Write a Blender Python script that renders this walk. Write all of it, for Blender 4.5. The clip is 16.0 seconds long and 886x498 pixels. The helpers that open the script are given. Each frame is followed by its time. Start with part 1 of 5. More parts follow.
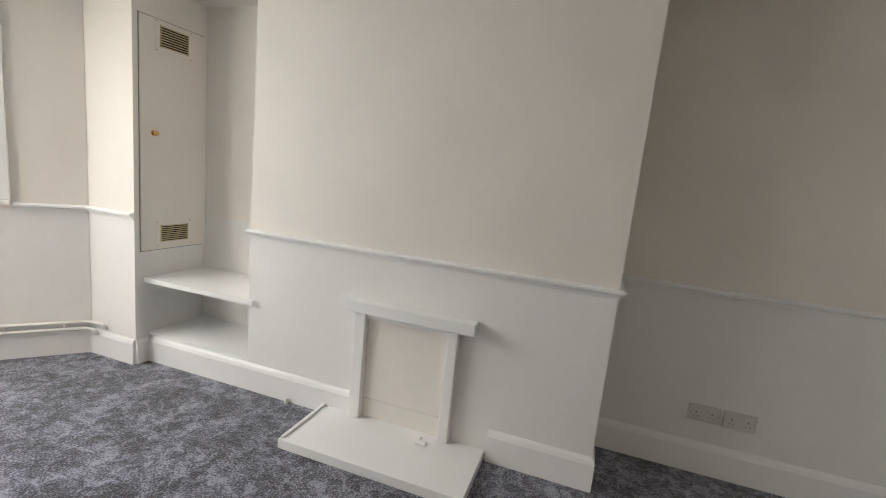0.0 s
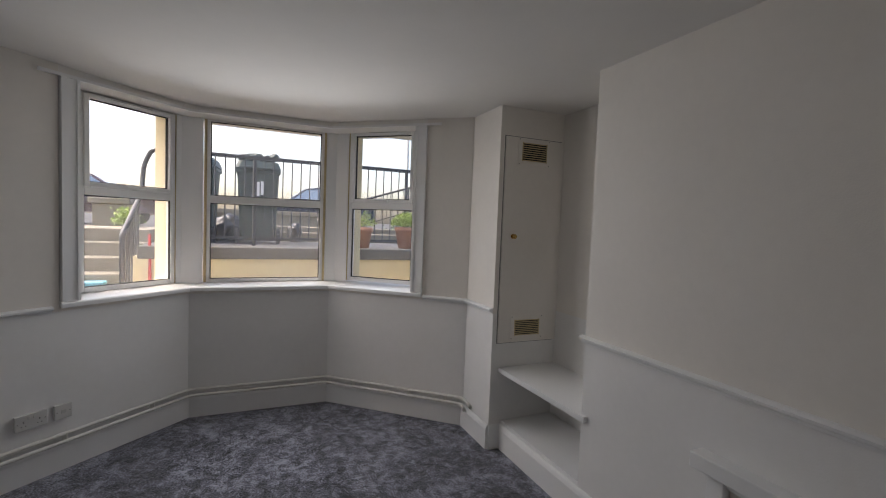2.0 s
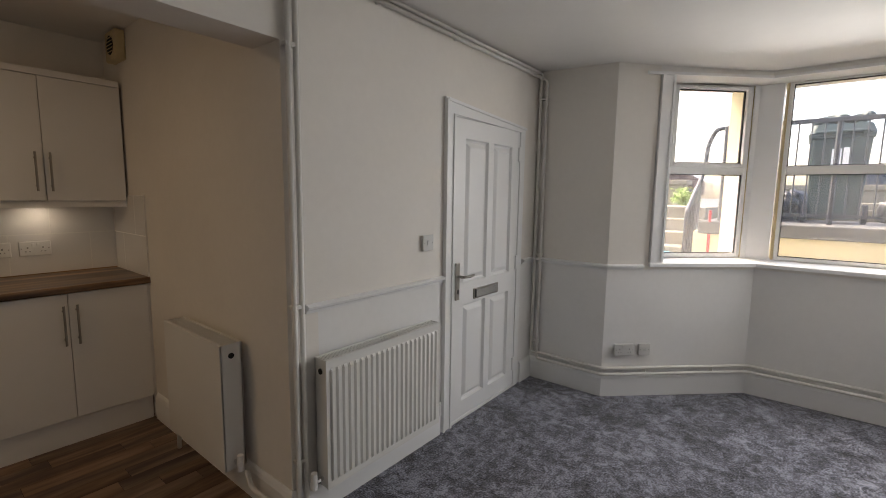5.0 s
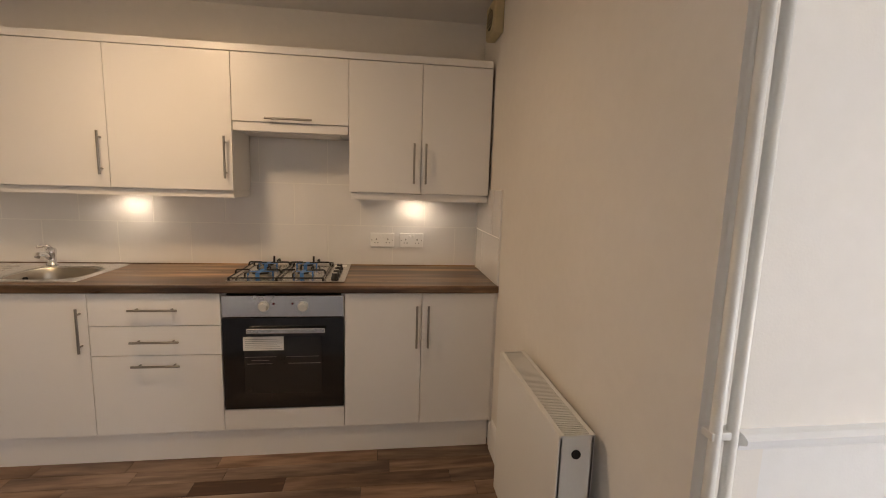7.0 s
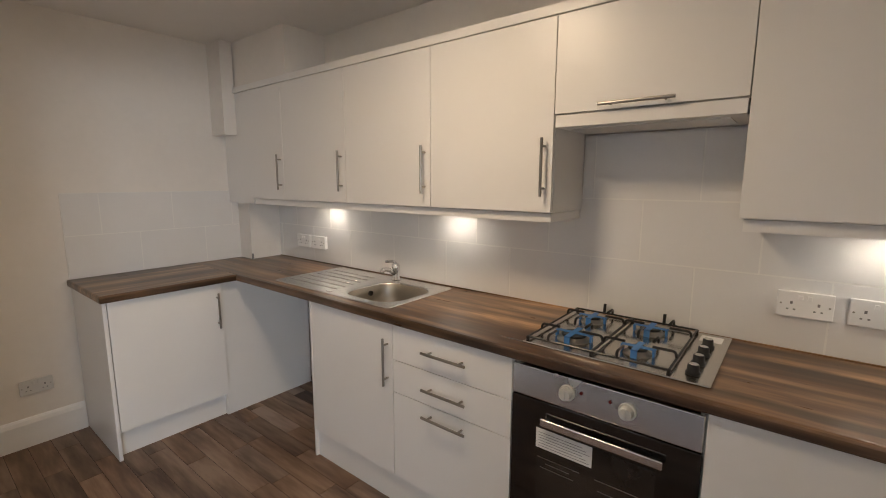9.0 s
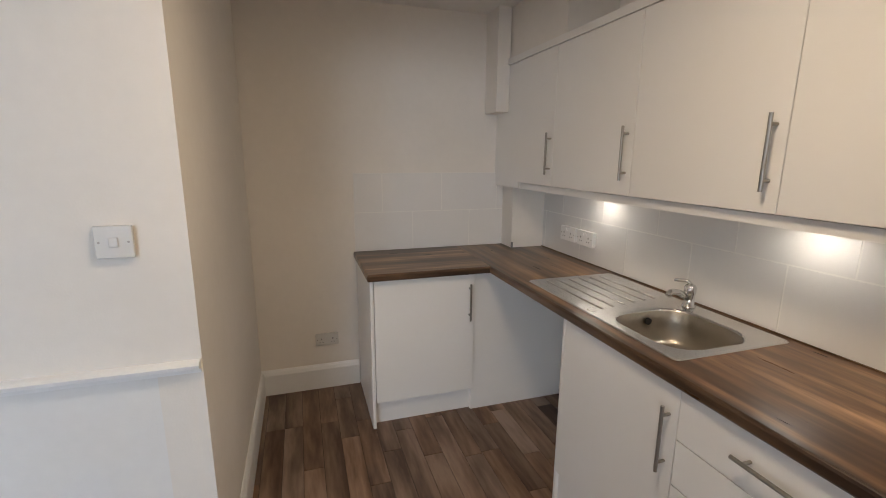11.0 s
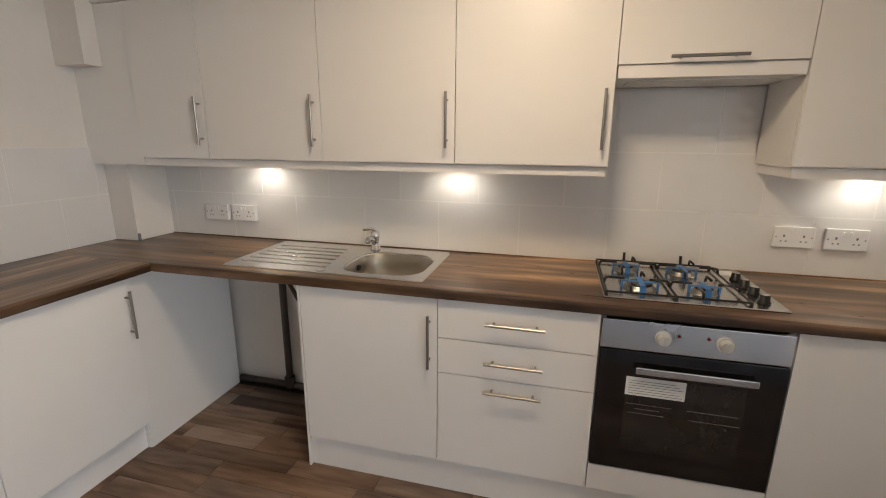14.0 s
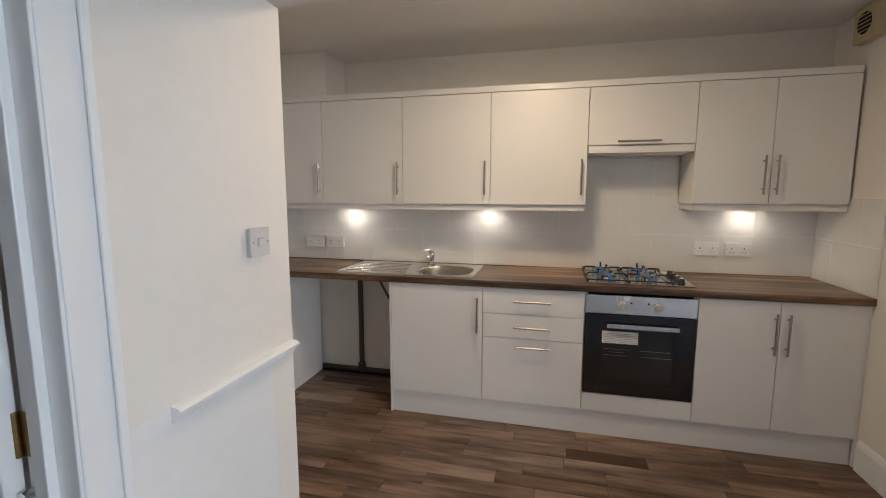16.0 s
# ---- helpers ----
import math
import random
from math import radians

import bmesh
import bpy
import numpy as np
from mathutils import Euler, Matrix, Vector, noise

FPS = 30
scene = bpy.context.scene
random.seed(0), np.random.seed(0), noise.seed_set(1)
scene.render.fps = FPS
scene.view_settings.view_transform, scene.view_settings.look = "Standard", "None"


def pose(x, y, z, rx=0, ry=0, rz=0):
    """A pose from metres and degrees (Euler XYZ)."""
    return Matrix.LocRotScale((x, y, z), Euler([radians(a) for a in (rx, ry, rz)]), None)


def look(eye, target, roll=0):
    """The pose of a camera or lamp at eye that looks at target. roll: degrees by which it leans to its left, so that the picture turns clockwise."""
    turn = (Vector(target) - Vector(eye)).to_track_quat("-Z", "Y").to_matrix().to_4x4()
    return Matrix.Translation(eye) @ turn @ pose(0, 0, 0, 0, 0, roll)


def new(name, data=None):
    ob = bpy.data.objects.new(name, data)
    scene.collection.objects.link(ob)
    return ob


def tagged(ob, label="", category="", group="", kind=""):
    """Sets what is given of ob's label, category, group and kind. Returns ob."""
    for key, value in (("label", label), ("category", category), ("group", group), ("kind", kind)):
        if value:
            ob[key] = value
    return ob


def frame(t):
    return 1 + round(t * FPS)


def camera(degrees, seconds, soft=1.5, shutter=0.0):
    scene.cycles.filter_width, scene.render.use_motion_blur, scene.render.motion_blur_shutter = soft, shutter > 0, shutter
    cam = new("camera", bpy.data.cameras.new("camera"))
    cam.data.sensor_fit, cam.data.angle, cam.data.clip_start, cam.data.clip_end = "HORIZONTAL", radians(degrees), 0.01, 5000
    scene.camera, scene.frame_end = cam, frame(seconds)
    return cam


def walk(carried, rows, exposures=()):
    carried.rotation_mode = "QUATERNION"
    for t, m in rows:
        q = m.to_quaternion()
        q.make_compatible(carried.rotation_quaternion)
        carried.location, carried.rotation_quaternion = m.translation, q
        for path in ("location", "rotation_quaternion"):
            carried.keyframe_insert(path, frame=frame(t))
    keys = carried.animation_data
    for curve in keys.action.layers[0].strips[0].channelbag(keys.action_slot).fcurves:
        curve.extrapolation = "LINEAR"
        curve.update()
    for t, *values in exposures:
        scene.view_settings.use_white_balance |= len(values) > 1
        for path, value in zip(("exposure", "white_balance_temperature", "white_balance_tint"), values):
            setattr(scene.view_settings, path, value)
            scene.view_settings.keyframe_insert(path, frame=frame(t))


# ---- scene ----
cam = camera(89.8, 16.0, 1.0)
PATH = [
    (0, (0.074, 2.871, 1.386), (-0.539, 4.747, 1.063), 5.8),
    (0.5, (0.158, 2.982, 1.441), (-0.719, 4.775, 1.318), 4.3),
    (1, (0.073, 3.08, 1.482), (-1.143, 4.668, 1.457), 2.9),
    (1.5, (0.009, 3.144, 1.503), (-1.578, 4.36, 1.458), 2.8),
    (2, (0.04, 3.302, 1.519), (-1.791, 4.102, 1.416), 2.2),
    (2.5, (0.059, 3.393, 1.518), (-1.876, 3.869, 1.346), 2.0),
    (3, (0.048, 3.414, 1.51), (-1.936, 3.505, 1.272), 0.9),
    (3.5, (0.085, 3.331, 1.504), (-1.877, 3.061, 1.225), 0.5),
    (4, (0.176, 3.234, 1.491), (-1.702, 2.612, 1.202), 0.3),
    (4.5, (0.258, 3.147, 1.476), (-1.497, 2.228, 1.198), 0.3),
    (5, (0.201, 3.108, 1.451), (-1.354, 1.874, 1.209), 0.8),
    (5.2, (0.135, 3.052, 1.458), (-1.326, 1.708, 1.211), 0.9),
    (7.3, (-0.199, 2.102, 1.432), (-0.303, 0.123, 1.161), 1.8),
    (7.5, (-0.205, 2.018, 1.44), (-0.21, 0.036, 1.178), 1.7),
    (8, (-0.232, 1.75, 1.478), (0.117, -0.197, 1.188), 0.9),
    (8.5, (-0.184, 1.498, 1.501), (0.568, -0.331, 1.203), 0.1),
    (9, (-0.138, 1.302, 1.496), (1.095, -0.243, 1.192), 0.1),
    (9.5, (-0.111, 1.087, 1.536), (1.522, -0.017, 1.195), 0.6),
    (10, (-0.043, 0.987, 1.537), (1.809, 0.335, 1.157), 0.6),
    (10.2, (0.008, 0.997, 1.541), (1.884, 0.433, 1.137), 0.5),
    (12.3, (0.727, 0.996, 1.512), (2.375, 0.01, 0.954), -1.0),
    (12.5, (0.768, 1.03, 1.509), (2.322, -0.073, 0.902), -1.0),
    (13, (0.901, 1.176, 1.455), (2.122, -0.273, 0.815), -0.4),
    (13.5, (0.9, 1.314, 1.457), (1.707, -0.419, 0.87), 1.1),
    (14, (0.78, 1.539, 1.47), (1.262, -0.342, 0.993), 0.4),
    (14.5, (0.753, 1.779, 1.492), (0.904, -0.182, 1.128), -0.6),
    (15, (0.81, 2.059, 1.459), (0.762, 0.089, 1.121), -0.6),
    (15.5, (0.785, 2.347, 1.458), (0.842, 0.368, 1.176), 0.0),
    (16, (0.797, 2.639, 1.45), (1.272, 0.712, 1.199), -0.0),
]
EXPOSURES = [(0.0, 3.27, 7400, 12), (0.5, 2.69, 7430, 12), (1.0, 2.39, 7130, 12), (2.0, 1.69, 7030, 16), (3.5, 1.83, 7180, 15), (4.5, 2.02, 7280, 16), (5.0, 2.52, 7430, 15), (6.3, 3.3, 7400, 16), (7.3, 3.87, 7500, 18), (8.0, 3.88, 6700, 13), (9.0, 3.80, 6300, 12), (10.0, 3.87, 5950, 11), (12.5, 3.60, 6400, 12), (13.0, 3.66, 6380, 11), (14.0, 3.99, 6230, 11), (15.5, 4.02, 6350, 12), (16.0, 3.82, 6100, 11)]
walk(cam, [(t, look(eye, target, roll)) for t, eye, target, roll in PATH], EXPOSURES)

# ---------------------------------------------------------------- light
world = bpy.data.worlds.new("sky")
scene.world = world
world.use_nodes = True
sky = world.node_tree.nodes.new("ShaderNodeTexSky")
sky.sky_type, sky.sun_disc = "NISHITA", False
sky.sun_elevation, sky.sun_rotation = radians(48), radians(200)
sky.air_density, sky.dust_density, sky.ozone_density = 1.0, 4.0, 1.0
world.node_tree.links.new(sky.outputs[0], world.node_tree.nodes["Background"].inputs[0])
world.node_tree.nodes["Background"].inputs[1].default_value = 0.15


def lamp(name, kind, energy, colour, m, **settings):
    data = bpy.data.lights.new(name, kind)
    data.energy, data.color = energy, colour
    for key, value in settings.items():
        if key == "size":
            data.size = value
        elif key == "size_y":
            data.shape, data.size_y = "RECTANGLE", value
        elif key == "angle":
            data.angle = value
        elif key == "spot_size":
            data.spot_size = value
        elif key == "spot_blend":
            data.spot_blend = value
        elif key == "spread":
            data.spread = value
        elif key == "radius":
            data.shadow_soft_size = value
    ob = new(name, data)
    ob.matrix_world = m
    return ob


DAY = (0.86, 0.94, 1.0)
WARM = (1.0, 0.735, 0.45)
lamp("sun", "SUN", 1.2, (1.0, 0.97, 0.92), look((0, 0, 10), (1.9, 5.2, 0)), angle=radians(25))


# ---------------------------------------------------------------- materials
def material(name, colour, rough=0.5, metal=0.0, vary=0.06, scale=6.0, bump=0.0, bump_scale=200.0, fine=0.0, coat=0.0, spec=0.5, per_object=0.0):
    """A principled surface whose colour drifts at a large and a small scale, with a fine relief."""
    m = bpy.data.materials.new(name)
    m.use_nodes = True
    n, l = m.node_tree.nodes, m.node_tree.links
    b = n["Principled BSDF"]
    b.inputs["Roughness"].default_value = rough
    b.inputs["Metallic"].default_value = metal
    b.inputs["Coat Weight"].default_value = coat
    b.inputs["Coat Roughness"].default_value = 0.08
    b.inputs["Specular IOR Level"].default_value = spec
    geo = n.new("ShaderNodeTexCoord")
    big, small = n.new("ShaderNodeTexNoise"), n.new("ShaderNodeTexNoise")
    big.inputs["Scale"].default_value, big.inputs["Detail"].default_value = scale, 4
    small.inputs["Scale"].default_value, small.inputs["Detail"].default_value = scale * 14, 3
    for node in (big, small):
        l.new(geo.outputs["Object"], node.inputs["Vector"])
    add = n.new("ShaderNodeMath")
    add.operation = "MULTIPLY_ADD"
    add.inputs[1].default_value = 0.35 + fine
    l.new(small.outputs["Fac"], add.inputs[0])
    l.new(big.outputs["Fac"], add.inputs[2])
    ramp = n.new("ShaderNodeMapRange")
    ramp.inputs[1].default_value, ramp.inputs[2].default_value = 0.35, 1.0 + fine
    ramp.inputs[3].default_value, ramp.inputs[4].default_value = 1 - vary, 1 + vary
    l.new(add.outputs[0], ramp.inputs[0])
    hue = n.new("ShaderNodeHueSaturation")
    hue.inputs["Color"].default_value = (*colour, 1)
    l.new(ramp.outputs[0], hue.inputs["Value"])
    out = hue.outputs[0]
    if per_object:
        info, rnd, hue2 = n.new("ShaderNodeObjectInfo"), n.new("ShaderNodeMapRange"), n.new("ShaderNodeHueSaturation")
        rnd.inputs[3].default_value, rnd.inputs[4].default_value = 1 - per_object, 1 + per_object
        l.new(info.outputs["Random"], rnd.inputs[0])
        l.new(rnd.outputs[0], hue2.inputs["Value"])
        l.new(out, hue2.inputs["Color"])
        out = hue2.outputs[0]
    l.new(out, b.inputs["Base Color"])
    rr = n.new("ShaderNodeMapRange")
    rr.inputs[3].default_value, rr.inputs[4].default_value = max(rough - 0.06, 0.02), min(rough + 0.08, 1)
    l.new(big.outputs["Fac"], rr.inputs[0])
    l.new(rr.outputs[0], b.inputs["Roughness"])
    if bump:
        tex, bp = n.new("ShaderNodeTexNoise"), n.new("ShaderNodeBump")
        tex.inputs["Scale"].default_value, tex.inputs["Detail"].default_value = bump_scale, 4
        l.new(geo.outputs["Object"], tex.inputs["Vector"])
        bp.inputs["Strength"].default_value, bp.inputs["Distance"].default_value = bump, 0.004
        l.new(tex.outputs["Fac"], bp.inputs["Height"])
        l.new(bp.outputs[0], b.inputs["Normal"])
    return m


def wood(name, dark, mid, light, along="x", rough=0.4, stretch=14.0, per_object=0.0, scale=1.0, bump=0.08, bands=0.0, soft=0.0):
    """Long grain along one axis, with darker streaks and fine pores."""
    m = bpy.data.materials.new(name)
    m.use_nodes = True
    n, l = m.node_tree.nodes, m.node_tree.links
    b = n["Principled BSDF"]
    geo, mp = n.new("ShaderNodeTexCoord"), n.new("ShaderNodeMapping")
    s = [stretch * scale, stretch * scale, stretch * scale]
    s["xyz".index(along)] = 1.1 * scale
    mp.inputs["Scale"].default_value = s
    l.new(geo.outputs["Object"], mp.inputs["Vector"])
    vec = mp.outputs[0]
    if per_object:
        info, comb, shift = n.new("ShaderNodeObjectInfo"), n.new("ShaderNodeMath"), n.new("ShaderNodeVectorMath")
        comb.operation, comb.inputs[1].default_value = "MULTIPLY", 90.0
        l.new(info.outputs["Random"], comb.inputs[0])
        l.new(vec, shift.inputs[0])
        l.new(comb.outputs[0], shift.inputs[1])
        vec = shift.outputs[0]
    a, c = n.new("ShaderNodeTexNoise"), n.new("ShaderNodeTexNoise")
    a.inputs["Scale"].default_value, a.inputs["Detail"].default_value, a.inputs["Distortion"].default_value = 0.9, 5, 0.7
    c.inputs["Scale"].default_value, c.inputs["Detail"].default_value = 5.0, 5
    for node in (a, c):
        l.new(vec, node.inputs["Vector"])
    mix = n.new("ShaderNodeMath")
    mix.operation, mix.inputs[1].default_value = "MULTIPLY_ADD", 0.36
    l.new(c.outputs["Fac"], mix.inputs[0])
    l.new(a.outputs["Fac"], mix.inputs[2])
    ramp = n.new("ShaderNodeValToRGB")
    e = ramp.color_ramp.elements
    e[0].position, e[0].color = 0.53 - soft, (*dark, 1)
    e[1].position, e[1].color = 0.85 + soft, (*light, 1)
    e.new(0.67).color = (*mid, 1)
    l.new(mix.outputs[0], ramp.inputs[0])
    out = ramp.outputs[0]
    if per_object:
        hue, rnd = n.new("ShaderNodeHueSaturation"), n.new("ShaderNodeMapRange")
        rnd.inputs[3].default_value, rnd.inputs[4].default_value = 1 - per_object, 1 + per_object
        l.new(info.outputs["Random"], rnd.inputs[0])
        l.new(rnd.outputs[0], hue.inputs["Value"])
        spin, fract, sat = n.new("ShaderNodeMath"), n.new("ShaderNodeMath"), n.new("ShaderNodeMapRange")
        spin.operation, spin.inputs[1].default_value, fract.operation = "MULTIPLY", 17.3, "FRACT"
        sat.inputs[3].default_value, sat.inputs[4].default_value = 0.85, 1.20
        l.new(info.outputs["Random"], spin.inputs[0])
        l.new(spin.outputs[0], fract.inputs[0])
        l.new(fract.outputs[0], sat.inputs[0])
        l.new(sat.outputs[0], hue.inputs["Saturation"])
        l.new(out, hue.inputs["Color"])
        out = hue.outputs[0]
    if bands:
        wide, strip, level, tone = n.new("ShaderNodeMapping"), n.new("ShaderNodeTexNoise"), n.new("ShaderNodeMapRange"), n.new("ShaderNodeHueSaturation")
        w = [16.0, 16.0, 16.0]
        w["xyz".index(along)] = 0.55
        wide.inputs["Scale"].default_value = w
        strip.inputs["Scale"].default_value, strip.inputs["Detail"].default_value, strip.inputs["Roughness"].default_value = 1.0, 1.5, 0.6
        level.inputs[1].default_value, level.inputs[2].default_value = 0.33, 0.67
        level.inputs[3].default_value, level.inputs[4].default_value = 1 - bands, 1 + bands * 1.5
        l.new(geo.outputs["Object"], wide.inputs["Vector"])
        l.new(wide.outputs[0], strip.inputs["Vector"])
        l.new(strip.outputs["Fac"], level.inputs[0])
        l.new(level.outputs[0], tone.inputs["Value"])
        l.new(out, tone.inputs["Color"])
        out = tone.outputs[0]
    l.new(out, b.inputs["Base Color"])
    rr = n.new("ShaderNodeMapRange")
    rr.inputs[3].default_value, rr.inputs[4].default_value = rough - 0.08, rough + 0.1
    l.new(c.outputs["Fac"], rr.inputs[0])
    l.new(rr.outputs[0], b.inputs["Roughness"])
    bp = n.new("ShaderNodeBump")
    bp.inputs["Strength"].default_value, bp.inputs["Distance"].default_value = bump, 0.002
    l.new(c.outputs["Fac"], bp.inputs["Height"])
    l.new(bp.outputs[0], b.inputs["Normal"])
    return m


def carpet_material():
    m = bpy.data.materials.new("plush carpet")
    m.use_nodes = True
    n, l = m.node_tree.nodes, m.node_tree.links
    b = n["Principled BSDF"]
    b.inputs["Roughness"].default_value = 0.95
    b.inputs["Sheen Weight"].default_value = 0.35
    b.inputs["Sheen Roughness"].default_value = 0.5
    geo = n.new("ShaderNodeTexCoord")
    patch, mid, pile = (n.new("ShaderNodeTexNoise") for _ in range(3))
    for node, sc, det, dist in ((patch, 4.6, 4, 0.6), (mid, 19, 6, 0.9), (pile, 110, 4, 0.2)):
        node.inputs["Scale"].default_value, node.inputs["Detail"].default_value, node.inputs["Distortion"].default_value = sc, det, dist
        l.new(geo.outputs["Object"], node.inputs["Vector"])
    total = None
    for node, gain in ((patch, 1.0), (mid, 1.3), (pile, 1.75)):
        k = n.new("ShaderNodeMath")
        k.operation, k.inputs[1].default_value = "MULTIPLY_ADD", gain
        l.new(node.outputs["Fac"], k.inputs[0])
        if total is None:
            k.inputs[2].default_value = 0.5 - 0.5 * 4.05
        else:
            l.new(total.outputs[0], k.inputs[2])
        total = k
    c = total
    ramp = n.new("ShaderNodeValToRGB")
    e = ramp.color_ramp.elements
    e[0].position, e[0].color = 0.24, (0.024, 0.024, 0.034, 1)
    e[1].position, e[1].color = 0.84, (0.36, 0.37, 0.46, 1)
    e.new(0.50).color = (0.110, 0.112, 0.146, 1)
    l.new(c.outputs[0], ramp.inputs[0])
    l.new(ramp.outputs[0], b.inputs["Base Color"])
    bp = n.new("ShaderNodeBump")
    bp.inputs["Strength"].default_value, bp.inputs["Distance"].default_value = 0.6, 0.010
    l.new(c.outputs[0], bp.inputs["Height"])
    l.new(bp.outputs[0], b.inputs["Normal"])
    return m


def glass_material(name, rough=0.0, tint=(1, 1, 1)):
    m = bpy.data.materials.new(name)
    m.use_nodes = True
    n, l = m.node_tree.nodes, m.node_tree.links
    g, veil, mix = n.new("ShaderNodeBsdfGlass"), n.new("ShaderNodeBsdfTranslucent"), n.new("ShaderNodeMixShader")
    g.inputs["Color"].default_value, g.inputs["Roughness"].default_value, g.inputs["IOR"].default_value = (*tint, 1), rough, 1.45
    # translucent veil paints glare haze over the view, uneven by a noise
    veil.inputs["Color"].default_value = (0.85, 0.87, 0.9, 1)
    veil_noise = n.new("ShaderNodeTexNoise")
    veil_noise.inputs["Scale"].default_value, veil_noise.inputs["Detail"].default_value = 7.0, 4.0
    level = n.new("ShaderNodeMapRange")
    level.inputs["From Min"].default_value, level.inputs["From Max"].default_value = 0.3, 0.7
    level.inputs["To Min"].default_value, level.inputs["To Max"].default_value = 0.025, 0.05
    l.new(veil_noise.outputs["Fac"], level.inputs["Value"])
    l.new(level.outputs[0], mix.inputs[0])
    l.new(g.outputs[0], mix.inputs[1])
    l.new(veil.outputs[0], mix.inputs[2])
    l.new(mix.outputs[0], n["Material Output"].inputs[0])
    return m


def glow(name, colour, strength):
    m = bpy.data.materials.new(name)
    m.use_nodes = True
    b = m.node_tree.nodes["Principled BSDF"]
    b.inputs["Base Color"].default_value = (0.9, 0.9, 0.9, 1)
    b.inputs["Emission Color"].default_value, b.inputs["Emission Strength"].default_value = (*colour, 1), strength
    return m


PAINT = material("off-white wall paint", (0.815, 0.778, 0.728), 0.75, vary=0.05, scale=1.8, bump=0.10, bump_scale=160)
TWOTONE = material("cream paint over white paint below the dado", (0.815, 0.778, 0.728), 0.75, vary=0.05, scale=1.8, bump=0.10, bump_scale=160)
nodes, links = TWOTONE.node_tree.nodes, TWOTONE.node_tree.links
place, split, step, tone = nodes.new("ShaderNodeTexCoord"), nodes.new("ShaderNodeSeparateXYZ"), nodes.new("ShaderNodeMath"), nodes.new("ShaderNodeMix")
tone.data_type, step.operation, step.inputs[1].default_value = "RGBA", "LESS_THAN", 0.939
tone.inputs[6].default_value, tone.inputs[7].default_value = (0.815, 0.778, 0.728, 1), (0.815, 0.808, 0.795, 1)
links.new(place.outputs["Object"], split.inputs[0])
links.new(split.outputs[2], step.inputs[0])
links.new(step.outputs[0], tone.inputs[0])
links.new(tone.outputs[2], [n for n in nodes if n.bl_idname == "ShaderNodeHueSaturation"][0].inputs["Color"])
CEIL = material("ceiling paint", (0.82, 0.80, 0.77), 0.85, vary=0.03, scale=1.2, bump=0.1, bump_scale=90)
GLOSS = material("white gloss paint", (0.86, 0.862, 0.86), 0.38, vary=0.015, scale=3, bump=0.012, bump_scale=40)
PIPE = material("dingy white pipe paint", (0.76, 0.74, 0.70), 0.35, vary=0.06, scale=14)
UPVC = material("white plastic frame", (0.86, 0.86, 0.85), 0.32, vary=0.03, scale=4)
YELLOWED = material("yellowed plastic trim", (0.62, 0.50, 0.30), 0.45, vary=0.15, scale=9)
SEAL = material("black rubber seal", (0.02, 0.02, 0.022), 0.6)
UNIT = material("white cabinet foil", (0.84, 0.825, 0.80), 0.33, vary=0.015, scale=2)
CARCASS = material("white melamine board", (0.82, 0.81, 0.785), 0.4, vary=0.02, scale=3)
TILE = material("white glazed tile", (0.80, 0.79, 0.775), 0.20, vary=0.02, scale=5, coat=0.4, per_object=0.004)
GROUT = material("pale grout", (0.82, 0.81, 0.78), 0.8, vary=0.04, scale=30)
# the sink's steel again, with the bowl's shade and brown reflections in its colour
SHADEBOWL = material("brushed steel darkened for bowl shade", (0.42, 0.39, 0.34), 0.33, 1.0, vary=0.06, scale=4)
STEEL = material("brushed stainless steel", (0.74, 0.73, 0.71), 0.24, 1.0, vary=0.05, scale=3, bump=0.03, bump_scale=300)
HOBSTEEL = material("bright hob steel", (0.56, 0.54, 0.50), 0.20, 1.0, vary=0.08, scale=5)
SATIN = material("satin nickel", (0.36, 0.34, 0.31), 0.34, 1.0, vary=0.04, scale=20)
CHROME = material("polished chrome", (0.75, 0.75, 0.76), 0.07, 1.0, vary=0.02)
BRASS = material("polished brass", (0.62, 0.42, 0.14), 0.22, 1.0, vary=0.1, scale=40)
OLDBRASS = material("tarnished brass", (0.30, 0.20, 0.08), 0.38, 1.0, vary=0.3, scale=60)
VENT = material("cream vent plastic", (0.60, 0.50, 0.30), 0.5, vary=0.08, scale=20)
DARK = material("dark cavity", (0.012, 0.011, 0.010), 0.8)
BLACK = material("black enamel", (0.012, 0.012, 0.013), 0.3, vary=0.1, scale=30)
OVENGLASS = material("black oven glass", (0.008, 0.008, 0.009), 0.05, vary=0.05, coat=0.5)
OVENINNER = material("dark oven window", (0.022, 0.021, 0.020), 0.08, vary=0.1, coat=0.4)
# white socket plastic greyed, so plates away from the worktop read as shaded
SHADEPLASTIC = material("shade-greyed socket plastic", (0.64, 0.63, 0.61), 0.35, vary=0.02)
PLASTIC = material("white socket plastic", (0.86, 0.855, 0.84), 0.3, vary=0.01)
GREYPLASTIC = material("pale grey plastic", (0.55, 0.55, 0.53), 0.35, vary=0.03)
PAPER = material("white paper label", (0.78, 0.78, 0.76), 0.8, vary=0.03, scale=20)
INK = material("grey print", (0.22, 0.22, 0.22), 0.8)
BLUE = material("blue packing tape", (0.05, 0.20, 0.52), 0.45, vary=0.12, scale=60)
RED = material("red lens", (0.10, 0.008, 0.006), 0.25)
COPPER = material("brown waste pipe", (0.075, 0.058, 0.048), 0.45, vary=0.15, scale=15)
RADWHITE = material("white radiator enamel", (0.80, 0.79, 0.76), 0.3, vary=0.015, scale=4)
